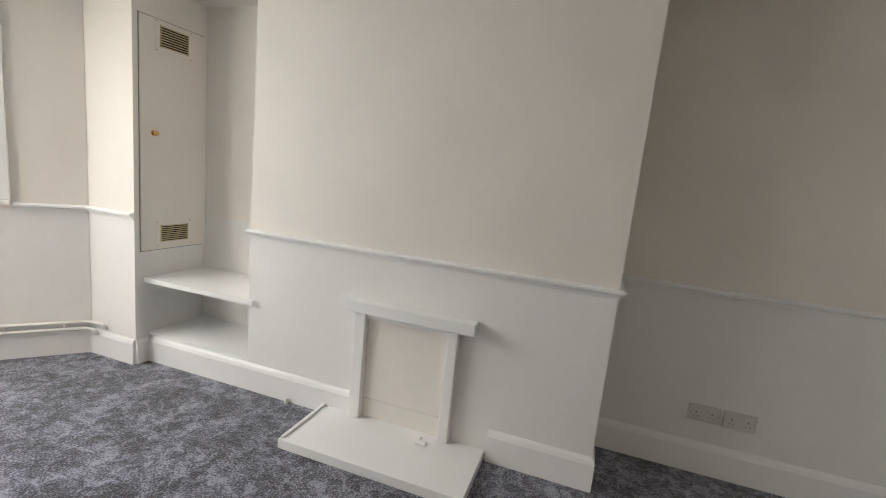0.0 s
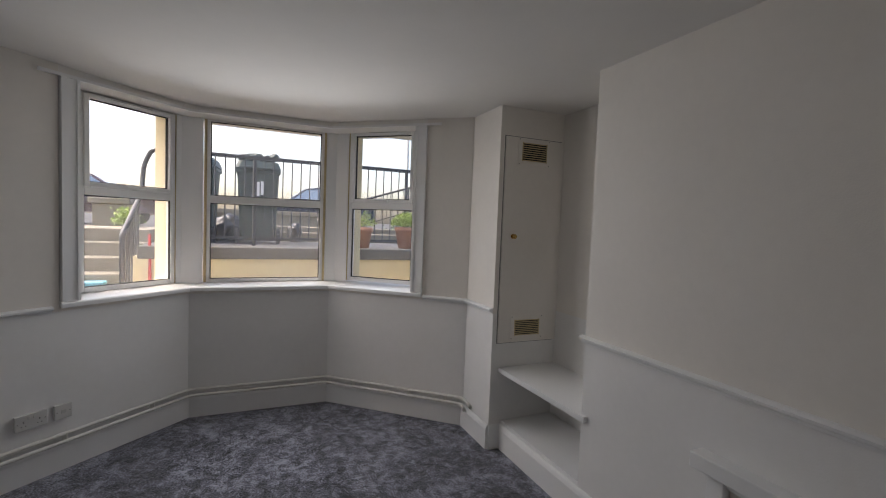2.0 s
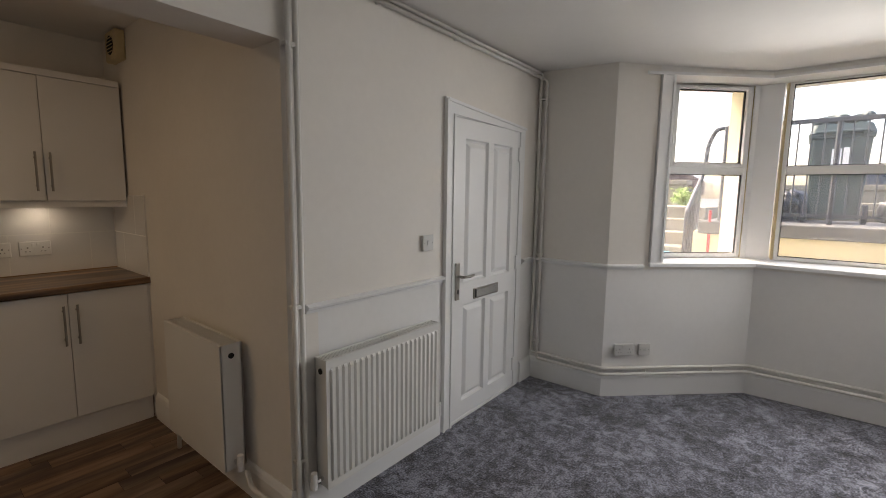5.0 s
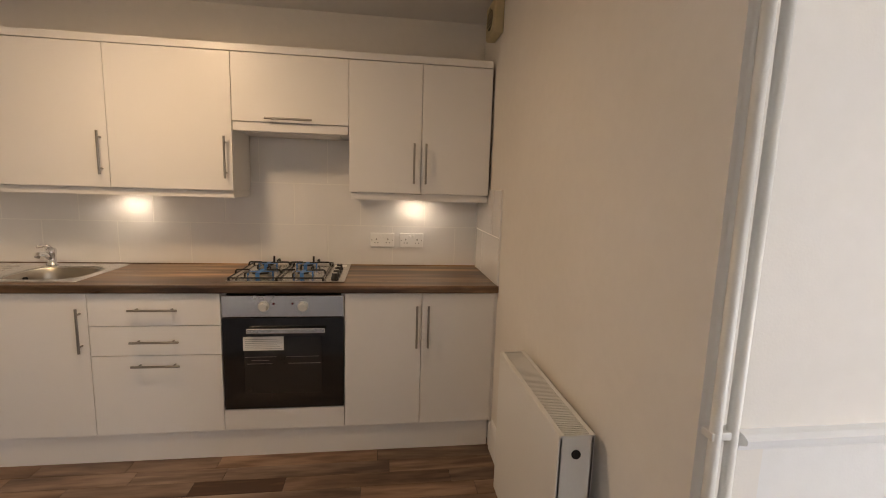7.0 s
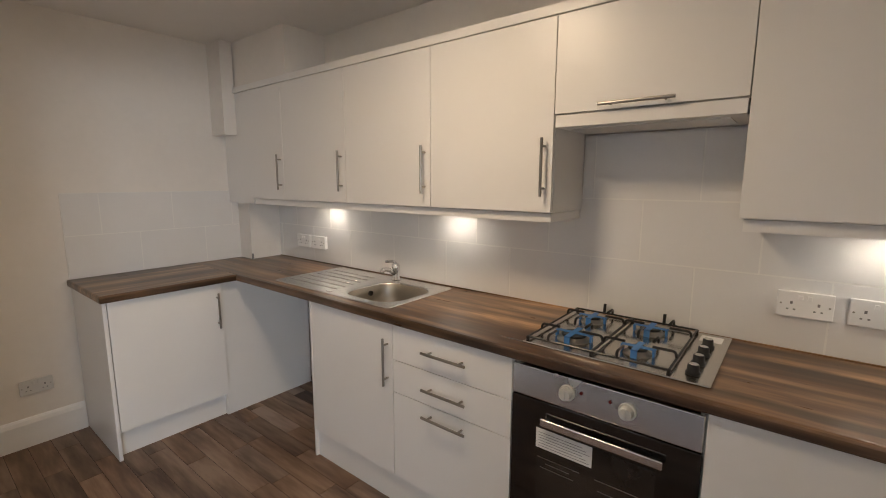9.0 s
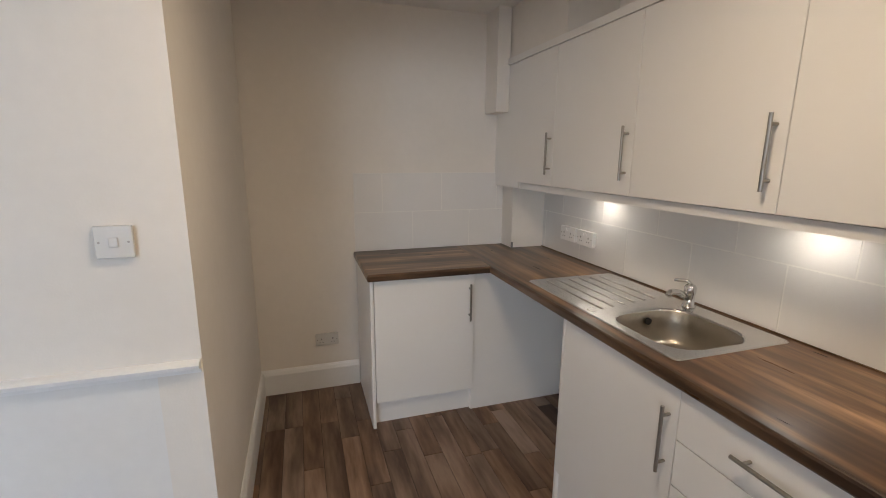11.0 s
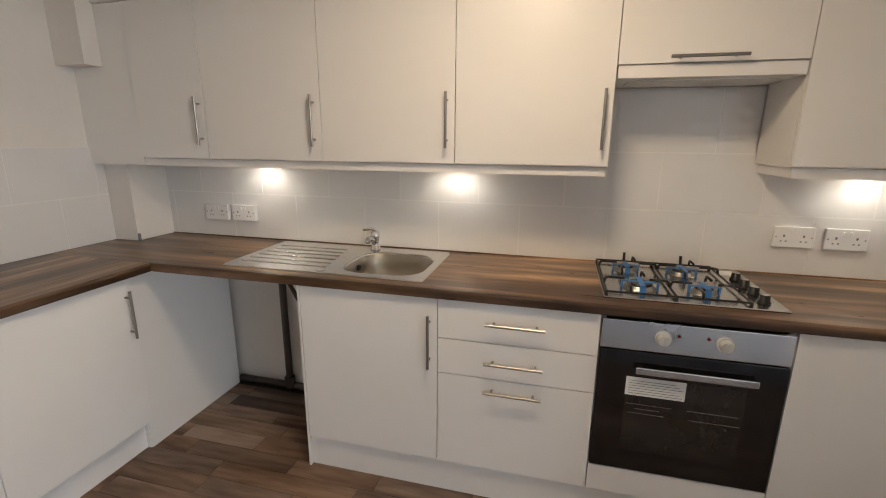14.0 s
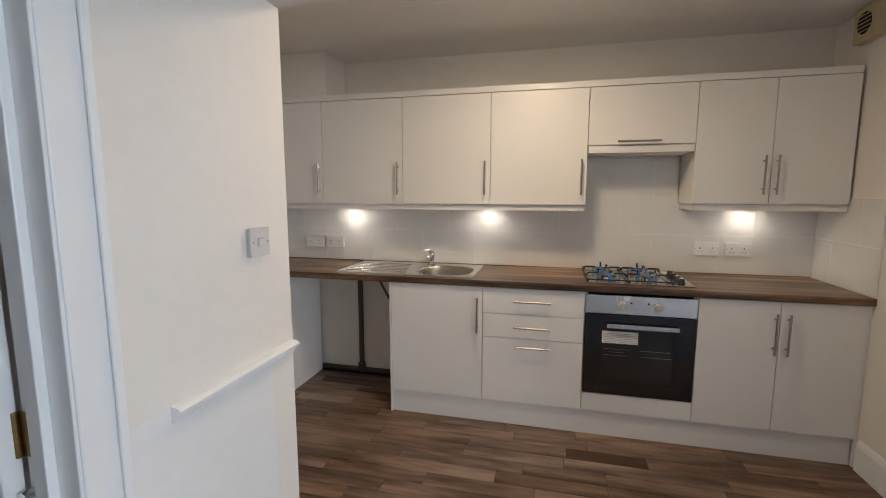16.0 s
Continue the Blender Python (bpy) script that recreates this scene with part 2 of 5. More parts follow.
WORKTOP_X = wood("walnut laminate", (0.040, 0.021, 0.011), (0.125, 0.070, 0.037), (0.34, 0.208, 0.112), "x", 0.30, 8, bump=0.04, bands=0.58, soft=0.045)
WORKTOP_Y = wood("walnut laminate across", (0.040, 0.021, 0.011), (0.125, 0.070, 0.037), (0.34, 0.208, 0.112), "y", 0.30, 8, bump=0.04, bands=0.58, soft=0.045)
PLANK = wood("grey-brown vinyl plank", (0.072, 0.040, 0.026), (0.172, 0.108, 0.072), (0.31, 0.218, 0.160), "x", 0.46, 7, per_object=0.20)
SUBFLOOR = material("dark vinyl joint", (0.022, 0.014, 0.010), 0.7)
HALLFLOOR = wood("hall oak board", (0.16, 0.075, 0.03), (0.30, 0.16, 0.07), (0.42, 0.25, 0.12), "x", 0.4, 12)
CARPET = carpet_material()
PANE = glass_material("window glass")
YELLOW = material("yellow masonry paint", (0.72, 0.64, 0.43), 0.85, vary=0.08, scale=3, bump=0.3, bump_scale=40)
CONCRETE = material("weathered dark concrete", (0.12, 0.115, 0.105), 0.9, vary=0.35, scale=5, bump=0.5, bump_scale=40)
STONE = material("mossy sandstone", (0.24, 0.21, 0.155), 0.9, vary=0.30, scale=6, bump=0.5, bump_scale=30)
ASPHALT = material("asphalt", (0.06, 0.06, 0.062), 0.9, vary=0.2, scale=2, bump=0.4, bump_scale=80)
IRON = material("black painted iron", (0.025, 0.027, 0.032), 0.45, vary=0.1, scale=20)
BIN = material("dark green bin plastic", (0.030, 0.052, 0.045), 0.5, vary=0.35, scale=6)
TERRA = material("terracotta", (0.38, 0.19, 0.12), 0.8, vary=0.12, scale=12, bump=0.2)
LEAF = material("bright green leaf", (0.27, 0.38, 0.06), 0.6, vary=0.3, scale=20)
DARKLEAF = material("hedge leaf", (0.07, 0.13, 0.04), 0.6, vary=0.3, scale=10)
CARBLUE = material("dark blue car paint", (0.02, 0.035, 0.07), 0.2, 0.3, vary=0.05, coat=1.0)
CARRED = material("dark plum car paint", (0.06, 0.02, 0.03), 0.2, 0.3, vary=0.05, coat=1.0)
CARSILVER = material("silver car paint", (0.35, 0.36, 0.38), 0.25, 0.6, vary=0.05, coat=1.0)
# pale blue base colour stands in for sky mirrored in the car windows
CARGLASS = material("car glass with painted sky reflection", (0.20, 0.28, 0.36), 0.05, vary=0.05, coat=0.6)
TYRE = material("black tyre rubber", (0.02, 0.02, 0.02), 0.8)
SACK = material("black plastic sack", (0.015, 0.015, 0.017), 0.3, vary=0.2, scale=30, bump=0.6, bump_scale=30)
BLUEBOX = material("pale blue plastic", (0.12, 0.42, 0.55), 0.5)
REDPLASTIC = material("red plastic", (0.60, 0.03, 0.03), 0.45)


# ---------------------------------------------------------------- mesh helpers
def box(bm, x0, x1, y0, y1, z0, z1, bevel=0.0, segments=2):
    x0, x1, y0, y1, z0, z1 = min(x0, x1), max(x0, x1), min(y0, y1), max(y0, y1), min(z0, z1), max(z0, z1)
    got = bmesh.ops.create_cube(bm, size=1.0, matrix=Matrix.Translation(((x0 + x1) / 2, (y0 + y1) / 2, (z0 + z1) / 2)) @ Matrix.Diagonal((x1 - x0, y1 - y0, z1 - z0, 1)))
    if bevel:
        bevel = min(bevel, 0.45 * min(x1 - x0, y1 - y0, z1 - z0))
        edges = list({e for v in got["verts"] for e in v.link_edges})
        bmesh.ops.bevel(bm, geom=edges, offset=bevel, segments=segments, affect="EDGES", profile=0.5)


def rod(bm, a, b, r, n=12, r2=None):
    a, b = Vector(a), Vector(b)
    m = Matrix.Translation((a + b) / 2) @ (b - a).to_track_quat("Z", "Y").to_matrix().to_4x4()
    bmesh.ops.create_cone(bm, cap_ends=True, segments=n, radius1=r, radius2=r if r2 is None else r2, depth=(b - a).length, matrix=m)


def tube(bm, pts, r, n=10, bend=0.03, steps=4):
    """A pipe along pts with rounded bends."""
    pts = [Vector(p) for p in pts]
    line = [pts[0]]
    for p, q, s in zip(pts, pts[1:], pts[2:]):
        d = min(bend, 0.45 * (q - p).length, 0.45 * (s - q).length)
        a, c = q + (p - q).normalized() * d, q + (s - q).normalized() * d
        for k in range(steps + 1):
            f = k / steps
            line.append(a * (1 - f) ** 2 + q * 2 * f * (1 - f) + c * f**2)
    line.append(pts[-1])
    rings, ref = [], None
    for k, p in enumerate(line):
        t = (line[min(k + 1, len(line) - 1)] - line[max(k - 1, 0)]).normalized()
        if ref is None:
            ref = t.orthogonal().normalized()
        ref = (ref - t * ref.dot(t)).normalized()
        other = t.cross(ref)
        rings.append([bm.verts.new(p + r * (math.cos(2 * math.pi * i / n) * ref + math.sin(2 * math.pi * i / n) * other)) for i in range(n)])
    for u, v in zip(rings, rings[1:]):
        for i in range(n):
            f = bm.faces.new((u[i], u[(i + 1) % n], v[(i + 1) % n], v[i]))
            f.smooth = True
    bm.faces.new(rings[0][::-1])
    bm.faces.new(rings[-1])


def sweep(bm, profile, path):
    """A closed profile of (out, z) carried along a plan path of (x, y), mitred; out is to the right of the way walked."""
    pts = [Vector(p) for p in path]
    dirs = [(b - a).normalized() for a, b in zip(pts, pts[1:])]
    rows = []
    for k, p in enumerate(pts):
        a, b = dirs[max(k - 1, 0)], dirs[min(k, len(dirs) - 1)]
        na, nb = Vector((a.y, -a.x)), Vector((b.y, -b.x))
        mitre = (na + nb) / (1 + na.dot(nb))
        rows.append([bm.verts.new((p.x + mitre.x * o, p.y + mitre.y * o, z)) for o, z in profile])
    n = len(profile)
    for u, v in zip(rows, rows[1:]):
        for i in range(n):
            bm.faces.new((u[i], v[i], v[(i + 1) % n], u[(i + 1) % n]))
    bm.faces.new(rows[0])
    bm.faces.new(rows[-1][::-1])
    bmesh.ops.recalc_face_normals(bm, faces=bm.faces)


def prism(bm, outline, z0, z1):
    low, top = [bm.verts.new((x, y, z0)) for x, y in outline], [bm.verts.new((x, y, z1)) for x, y in outline]
    n = len(outline)
    for i in range(n):
        bm.faces.new((low[i], low[(i + 1) % n], top[(i + 1) % n], top[i]))
    bm.faces.new(low[::-1])
    bm.faces.new(top)
    bmesh.ops.recalc_face_normals(bm, faces=bm.faces)


def lathe(bm, profile, centre, n=24, smooth=True):
    """A turned shape: (radius, z) from below upwards round a vertical axis."""
    rows = []
    for r, z in profile:
        rows.append([bm.verts.new((centre[0] + r * math.cos(2 * math.pi * i / n), centre[1] + r * math.sin(2 * math.pi * i / n), centre[2] + z)) for i in range(n)])
    for u, v in zip(rows, rows[1:]):
        for i in range(n):
            f = bm.faces.new((u[i], u[(i + 1) % n], v[(i + 1) % n], v[i]))
            f.smooth = smooth
    bm.faces.new(rows[0][::-1])
    bm.faces.new(rows[-1])


def mesh_object(name, bm, mat, m=None):
    data = bpy.data.meshes.new(name)
    bm.to_mesh(data)
    bm.free()
    for one in mat if isinstance(mat, (list, tuple)) else [mat]:
        data.materials.append(one)
    ob = new(name, data)
    if m is not None:
        ob.matrix_world = m
    return ob


def part(name, bm, mat, parent, label=""):
    ob = mesh_object(name, bm, mat)
    ob.parent = parent
    return tagged(ob, label) if label else ob


def thing(name, label, category, m=None, group="", kind=""):
    ob = new(name)
    ob.empty_display_size = 0.1
    if m is not None:
        ob.matrix_world = m
    return tagged(ob, label, category, group, kind)


def boxes(*rows, bevel=0.0):
    bm = bmesh.new()
    for r in rows:
        box(bm, *r, bevel=bevel)
    return bm


def structure(name, bm, mat, label, category):
    return tagged(mesh_object(name, bm, mat), label, category, kind="structure")


# ---------------------------------------------------------------- the shell
SIDE, BACK, LEFT = -0.80, -0.60, 3.155          # kitchen walls
DOORWALL, STUB, SPUR = 1.50, 1.670, 1.302        # living-room door wall, hall wall, kitchen's rear wall
CH, KCH = 2.335, 2.42                           # ceilings
A, B, C, D = (-2.975, 2.082), (-3.738, 2.894), (-3.738, 3.920), (-2.950, 4.822)
PIER, BREAST, ALC = -2.555, 4.92, 5.34
BL, BR = -1.760, 0.232                          # chimney breast
DX0, DX1, DTOP = -2.72, -1.90, 1.935            # front door opening
HY0, HY1, HTOP = 2.040, 2.830, 1.98               # hall door opening


def along(p, q, d):
    v = Vector(q) - Vector(p)
    return tuple(Vector(p) + v.normalized() * d)


A1, D1 = along(A, B, 0.30), along(D, C, 0.365)
PATH_BAY = [A1, B, C, D1]

structure("floor_living_room", boxes((-4.3, STUB + 0.05, 1.40, 5.6, -0.12, 0.0)), CARPET, "dark grey mottled plush carpet over the living room", "carpet")
structure("wall_front_door", boxes((DX1, SIDE - 0.15, DOORWALL - 0.15, DOORWALL, 0, 2.6), (-3.4, DX0, DOORWALL - 0.15, DOORWALL, 0, 2.6), (DX0, DX1, DOORWALL - 0.15, DOORWALL, DTOP, 2.6)), TWOTONE, "off-white painted wall around the front door", "wall")
structure("wall_kitchen_side", boxes((SIDE - 0.15, SIDE, BACK - 0.15, DOORWALL, -0.1, 2.6)), PAINT, "off-white painted kitchen side wall", "wall")
structure("wall_kitchen_back", boxes((SIDE - 0.15, LEFT + 0.15, BACK - 0.15, BACK, -0.1, 2.6)), PAINT, "off-white painted wall behind the cabinets", "wall")
structure("wall_kitchen_end", boxes((LEFT, LEFT + 0.15, BACK, SPUR + 0.12, -0.1, 2.6)), PAINT, "off-white painted kitchen end wall", "wall")
structure("wall_kitchen_rear", boxes((STUB, LEFT, SPUR, SPUR + 0.12, -0.1, 2.6)), PAINT, "off-white painted wall backing the hall", "wall")
structure("wall_hall", boxes((STUB, STUB + 0.115, SPUR + 0.12, HY0, 0, 2.6), (STUB, STUB + 0.115, HY1, 5.5, 0, 2.6), (STUB, STUB + 0.115, HY0, HY1, HTOP, 2.6)), TWOTONE, "off-white painted wall with the hall doorway", "wall")
structure("beam_kitchen_opening", boxes((SIDE, STUB, SPUR, DOORWALL, 2.034, 2.6)), PAINT, "off-white painted beam over the wide kitchen opening", "beam")
structure("ceiling_kitchen", boxes((SIDE, LEFT, BACK, SPUR, KCH, KCH + 0.15)), CEIL, "white painted kitchen ceiling", "ceiling")
RISE, YR = 0.042, 2.60                            # the ceiling rises a little towards the door wall
bm = bmesh.new()
prism(bm, [(STUB, YR), (STUB, 5.5), (-4.1, 5.5), (-4.1, YR)], CH, CH + 0.12)
rows = [[bm.verts.new((x, y, z)) for x, y, z in ((STUB, YR, CH + dz), (STUB, DOORWALL, CH + RISE + dz), (-4.1, DOORWALL, CH + RISE + dz), (-4.1, YR, CH + dz))] for dz in (0.0, 0.12)]
bm.faces.new(rows[0])
bm.faces.new(rows[1][::-1])
for k in range(4):
    bm.faces.new((rows[0][k], rows[0][(k + 1) % 4], rows[1][(k + 1) % 4], rows[1][k]))
bmesh.ops.recalc_face_normals(bm, faces=bm.faces)
structure("ceiling_living_room", bm, CEIL, "off-white painted living room ceiling", "ceiling")

bm = bmesh.new()
sweep(bm, [(0, 0), (-0.45, 0), (-0.45, 2.6), (0, 2.6)], [(A[0], DOORWALL - 0.15), A, A1])
structure("wall_bay_pier", bm, TWOTONE, "off-white painted pier beside the bay window", "wall")
bm = bmesh.new()
sweep(bm, [(0, 0), (-0.45, 0), (-0.45, 2.6), (0, 2.6)], [D1, D])
box(bm, -3.5, PIER, D[1] + 0.003, 5.5, 0, 2.6)
structure("wall_bay_pier_cupboard", bm, TWOTONE, "off-white painted pier between bay and cupboard", "wall")
bm = bmesh.new()
sweep(bm, [(0, 0), (-0.36, 0), (-0.36, 0.985), (0, 0.985)], PATH_BAY)
structure("wall_bay_below_sill", bm, TWOTONE, "off-white painted bay wall below the sill", "wall")
bm = bmesh.new()
sweep(bm, [(0.0, 2.288), (-0.45, 2.288), (-0.45, 2.6), (0.0, 2.6)], PATH_BAY)
structure("wall_bay_head", bm, CEIL, "white painted window head around the bay", "wall")
bm = bmesh.new()
sweep(bm, [(-0.362, -0.4), (-0.50, -0.4), (-0.50, 0.96), (-0.362, 0.96)], PATH_BAY)
structure("wall_bay_outside", bm, YELLOW, "yellow painted masonry under the bay outside", "wall")
structure("wall_chimney_breast", boxes((BL, BR, BREAST, 5.5, 0, 2.6)), TWOTONE, "off-white painted chimney breast", "wall")
structure("wall_alcoves", boxes((PIER, BL, ALC, 5.5, 0, 2.6), (BR, STUB, ALC, 5.5, 0, 2.6)), TWOTONE, "off-white painted alcove walls beside the chimney breast", "wall")
structure("threshold", boxes((SIDE, STUB, 1.385, 1.425, -0.004, 0.006), bevel=0.003), SATIN, "thin metal strip between carpet and vinyl", "threshold")
# hall behind the open door
structure("floor_hall", boxes((STUB + 0.06, 3.3, SPUR + 0.12, 5.5, -0.12, -0.002)), HALLFLOOR, "brown wooden hall floor", "floor")
structure("wall_hall_far", boxes((3.3, 3.42, SPUR, 5.5, 0, 2.6), (STUB + 0.12, 3.3, 5.5, 5.6, 0, 2.6)), PAINT, "warm off-white hall wall", "wall")
structure("ceiling_hall", boxes((STUB + 0.12, 3.3, SPUR + 0.12, 5.5, 2.42, 2.5)), CEIL, "white hall ceiling", "ceiling")

# skirting, dado rail
SKIRT = [(0, 0.0), (0.018, 0.0), (0.018, 0.135), (0.012, 0.155), (0.004, 0.168), (0, 0.168)]
DADO = [(0, 0.936), (0.008, 0.937), (0.011, 0.949), (0.018, 0.952), (0.028, 0.958), (0.030, 0.968), (0.018, 0.975), (0, 0.977)]


def runs(name, profile, paths, mat, label, category):
    bm = bmesh.new()
    for p in paths:
        sweep(bm, profile, p)
    return structure(name, bm, mat, label, category)


FRONT = [(-2.79, DOORWALL), (A[0], DOORWALL), A, B, C, D, (PIER, D[1])]
runs("baseboard_bay", SKIRT, [FRONT], GLOSS, "tall white gloss skirting around the bay", "skirting")
runs("baseboard_chimney", SKIRT, [[(PIER, D[1]), (PIER, BREAST - 0.004), (BL - 0.0, BREAST), (-1.034, BREAST)], [(-0.26, BREAST), (BR, BREAST), (BR, ALC), (STUB, ALC)]], GLOSS, "tall white gloss skirting around the chimney breast", "skirting")
runs("baseboard_hall_wall", SKIRT, [[(STUB, ALC), (STUB, HY1 + 0.1)], [(STUB, HY0 - 0.096), (STUB, SPUR), (LEFT, SPUR), (LEFT, 0.68)]], GLOSS, "tall white gloss skirting on the hall wall and kitchen end", "skirting")
runs("baseboard_side", SKIRT, [[(SIDE, 0.0), (SIDE, DOORWALL), (-1.80, DOORWALL)]], GLOSS, "tall white gloss skirting under the radiators", "skirting")
runs("trim_dado_bay", DADO, [[(-2.78, DOORWALL), (A[0], DOORWALL), A, along(A, B, 0.26)], [along(D, C, 0.352), D, (PIER + 0.0, D[1])]], GLOSS, "white moulded dado rail beside the bay", "dado rail")
runs("trim_dado_chimney", DADO, [[(BL - 0.02, BREAST), (BR, BREAST), (BR, ALC), (STUB, ALC), (STUB, HY1 + 0.1)]], GLOSS, "white moulded dado rail across the chimney breast", "dado rail")
runs("trim_dado_hall_wall", [(x, z - 0.035) for x, z in DADO], [[(STUB, HY0 - 0.222), (STUB, SPUR + 0.004)]], GLOSS, "white moulded dado rail below the switch", "dado rail")
runs("trim_dado_door_wall", DADO, [[(-0.885, DOORWALL), (-1.815, DOORWALL)]], GLOSS, "white moulded dado rail above the radiator", "dado rail")

# ---------------------------------------------------------------- bay window
SILLP = [(0.03, 0.962), (0.03, 0.985), (0.022, 0.992), (-0.36, 0.998), (-0.36, 0.962)]
runs("window_sill_bay", SILLP, [PATH_BAY], GLOSS, "white gloss painted bay window sill", "window sill")
WD = 0.210                                        # depth of the window plane behind the wall face
bm = bmesh.new()
sweep(bm, [(0.024, 2.282), (0.024, 2.300), (0.006, 2.302), (0.006, 2.282)], [along(A, B, 0.20), B, C, along(D, C, 0.25)])
tagged(mesh_object("curtain_track", bm, GLOSS), "white painted curtain track along the bay ceiling", "curtain track")


def offset_point(p, q, r, d):
    a, b = (Vector(q) - Vector(p)).normalized(), (Vector(r) - Vector(q)).normalized()
    na, nb = Vector((a.y, -a.x)), Vector((b.y, -b.x))
    return tuple(Vector(q) + (na + nb) / (1 + na.dot(nb)) * -d)


B2, C2 = offset_point(A, B, C, WD), offset_point(B, C, D, WD)
uAB = (Vector(B) - Vector(A)).normalized()
uCD = (Vector(D) - Vector(C)).normalized()
nAB, nCD = Vector((uAB.y, -uAB.x)), Vector((uCD.y, -uCD.x))
A2, D2 = tuple(Vector(A1) - nAB * WD), tuple(Vector(D1) - nCD * WD)
for name, (p, q, r), da, db in (("mullion_left", (A2, B2, C2), 0.042, 0.150), ("mullion_right", (B2, C2, D2), 0.088, 0.120)):
    bm = bmesh.new()
    path = [along(q, p, da), q, along(q, r, db)]
    sweep(bm, [(0.010, 0.996), (0.010, 2.287), (-0.10, 2.287), (-0.10, 0.996)], path)
    structure(name, bm, GLOSS, "white painted post between bay windows", "mullion")
    bm = bmesh.new()
    sweep(bm, [(-0.103, 0.9), (-0.103, 2.9), (-0.24, 2.9), (-0.24, 0.9)], path)
    structure(name + "_outside", bm, YELLOW, "yellow painted stone mullion outside", "mullion")
bm = bmesh.new()
for p, q in ((A, B), (D, C)):
    u = (Vector(q) - Vector(p)).normalized()
    n = Vector((u.y, -u.x)) * (1 if p == A else -1)
    o = 0.0 if p == A else 0.058
    for d0, d1, proud in ((0.305 + o, 0.328 + o, 0.022), (0.328 + o, 0.385 + o, 0.012), (0.385 + o, 0.400 + o, 0.020)):
        a, b = Vector(p) + u * d0, Vector(p) + u * d1
        prism(bm, [tuple(a + n * proud), tuple(b + n * proud), tuple(b - n * 0.02), tuple(a - n * 0.02)], 0.995, 2.287)
    a, b = Vector(p) + u * (0.399 + o), Vector(p) + u * (0.492 + o * 0.75)
    prism(bm, [tuple(a - n * 0.0), tuple(b - n * 0.20), tuple(b - n * 0.27), tuple(Vector(p) + u * 0.30 - n * 0.27), tuple(Vector(p) + u * 0.30 - n * 0.021)], 0.995, 2.287)
structure("trim_bay_casing", bm, GLOSS, "white gloss moulded casing at the bay ends", "window casing")


def window(name, p, q, opening, label):
    """One light of the bay from p to q on the window plane; local x runs along it and local y into the room."""
    p, q = Vector(p), Vector(q)
    u = (q - p).normalized()
    width = (q - p).length
    m = Matrix(((u.x, u.y, 0, p.x), (u.y, -u.x, 0, p.y), (0, 0, 1, 0), (0, 0, 0, 1)))
    win = thing(name, label, "window", kind="structure")
    z0, z1, t0, t1, f = (1.012, 2.300, 1.640, 1.700, 0.032) if name == "window_3" else (0.999, 2.284, 1.632, 1.692, 0.026 if name == "window_2" else 0.032)

    def local(nm, bm, mat, parent, text=""):
        bmesh.ops.transform(bm, matrix=m, verts=bm.verts)
        bmesh.ops.recalc_face_normals(bm, faces=bm.faces)
        return part(nm, bm, mat, parent, text)

    frame_ob = local("window_frame", boxes((0, f, -0.06, 0.0, z0, z1), (width - f, width, -0.06, 0.0, z0, z1), (f, width - f, -0.06, 0.0, z0, z0 + f), (f, width - f, -0.06, 0.0, z1 - f + 0.015, z1), (f, width - f, -0.06, 0.002, t0, t1), bevel=0.005), UPVC, win)
    e = 0.004
    local("glazing_bead", boxes((f, f + 0.006, -0.028, -0.012, z0 + f, t0), (width - f - 0.006, width - f, -0.028, -0.012, z0 + f, t0), (f, width - f, -0.028, -0.012, t0 - 0.006, t0), (f, width - f, -0.028, -0.012, z0 + f, z0 + f + 0.006)), SEAL, frame_ob, "black rubber glazing seal")
    pane = local("window_pane", boxes((f + e, width - f - e, -0.024, -0.020, z0 + f + e, t0 - e)), PANE, win)
    pane.visible_shadow = False
    if opening:
        s = 0.024
        sash = local("sash", boxes((f - 0.008, f + s, -0.04, 0.018, t1 - 0.008, z1 - f + 0.02), (width - f - s, width - f + 0.008, -0.04, 0.018, t1 - 0.008, z1 - f + 0.02), (f + s, width - f - s, -0.04, 0.018, t1 - 0.008, t1 + s), (f + s, width - f - s, -0.04, 0.018, z1 - f - s + 0.02, z1 - f + 0.02), bevel=0.006), UPVC, win, "top-hung opening sash")
        a, b2, c, d = f + s, width - f - s, t1 + s, z1 - f - s + 0.02
        bm = boxes((width / 2 - 0.045, width / 2 + 0.045, 0.018, 0.032, t1 + 0.006, t1 + 0.028), bevel=0.004)
        rod(bm, (width / 2 - 0.035, 0.04, t1 + 0.02), (width / 2 + 0.075, 0.046, t1 + 0.012), 0.008)
        local("window_handle", bm, UPVC, sash, "white locking window handle")
        bm = boxes((width / 2 - 0.14, width / 2 + 0.14, 0.0, 0.022, z1 - 0.026, z1 - 0.006), bevel=0.004)
        vent_ob = local("trickle_vent", bm, UPVC, win, "white trickle vent over the sash")
        local("vent_slot", boxes((width / 2 - 0.13, width / 2 + 0.13, 0.0221, 0.0232, z1 - 0.018, z1 - 0.013)), GREYPLASTIC, vent_ob)
    else:
        a, b2, c, d = f, width - f, t1, z1 - f + 0.015
    local("glazing_bead", boxes((a, a + 0.006, -0.028, -0.010, c, d), (b2 - 0.006, b2, -0.028, -0.010, c, d), (a, b2, -0.028, -0.010, d - 0.006, d), (a, b2, -0.028, -0.010, c, c + 0.006)), SEAL, win, "black rubber glazing seal")
    pane = local("window_pane", boxes((a + e, b2 - e, -0.024, -0.020, c + e, d - e)), PANE, win)
    pane.visible_shadow = False
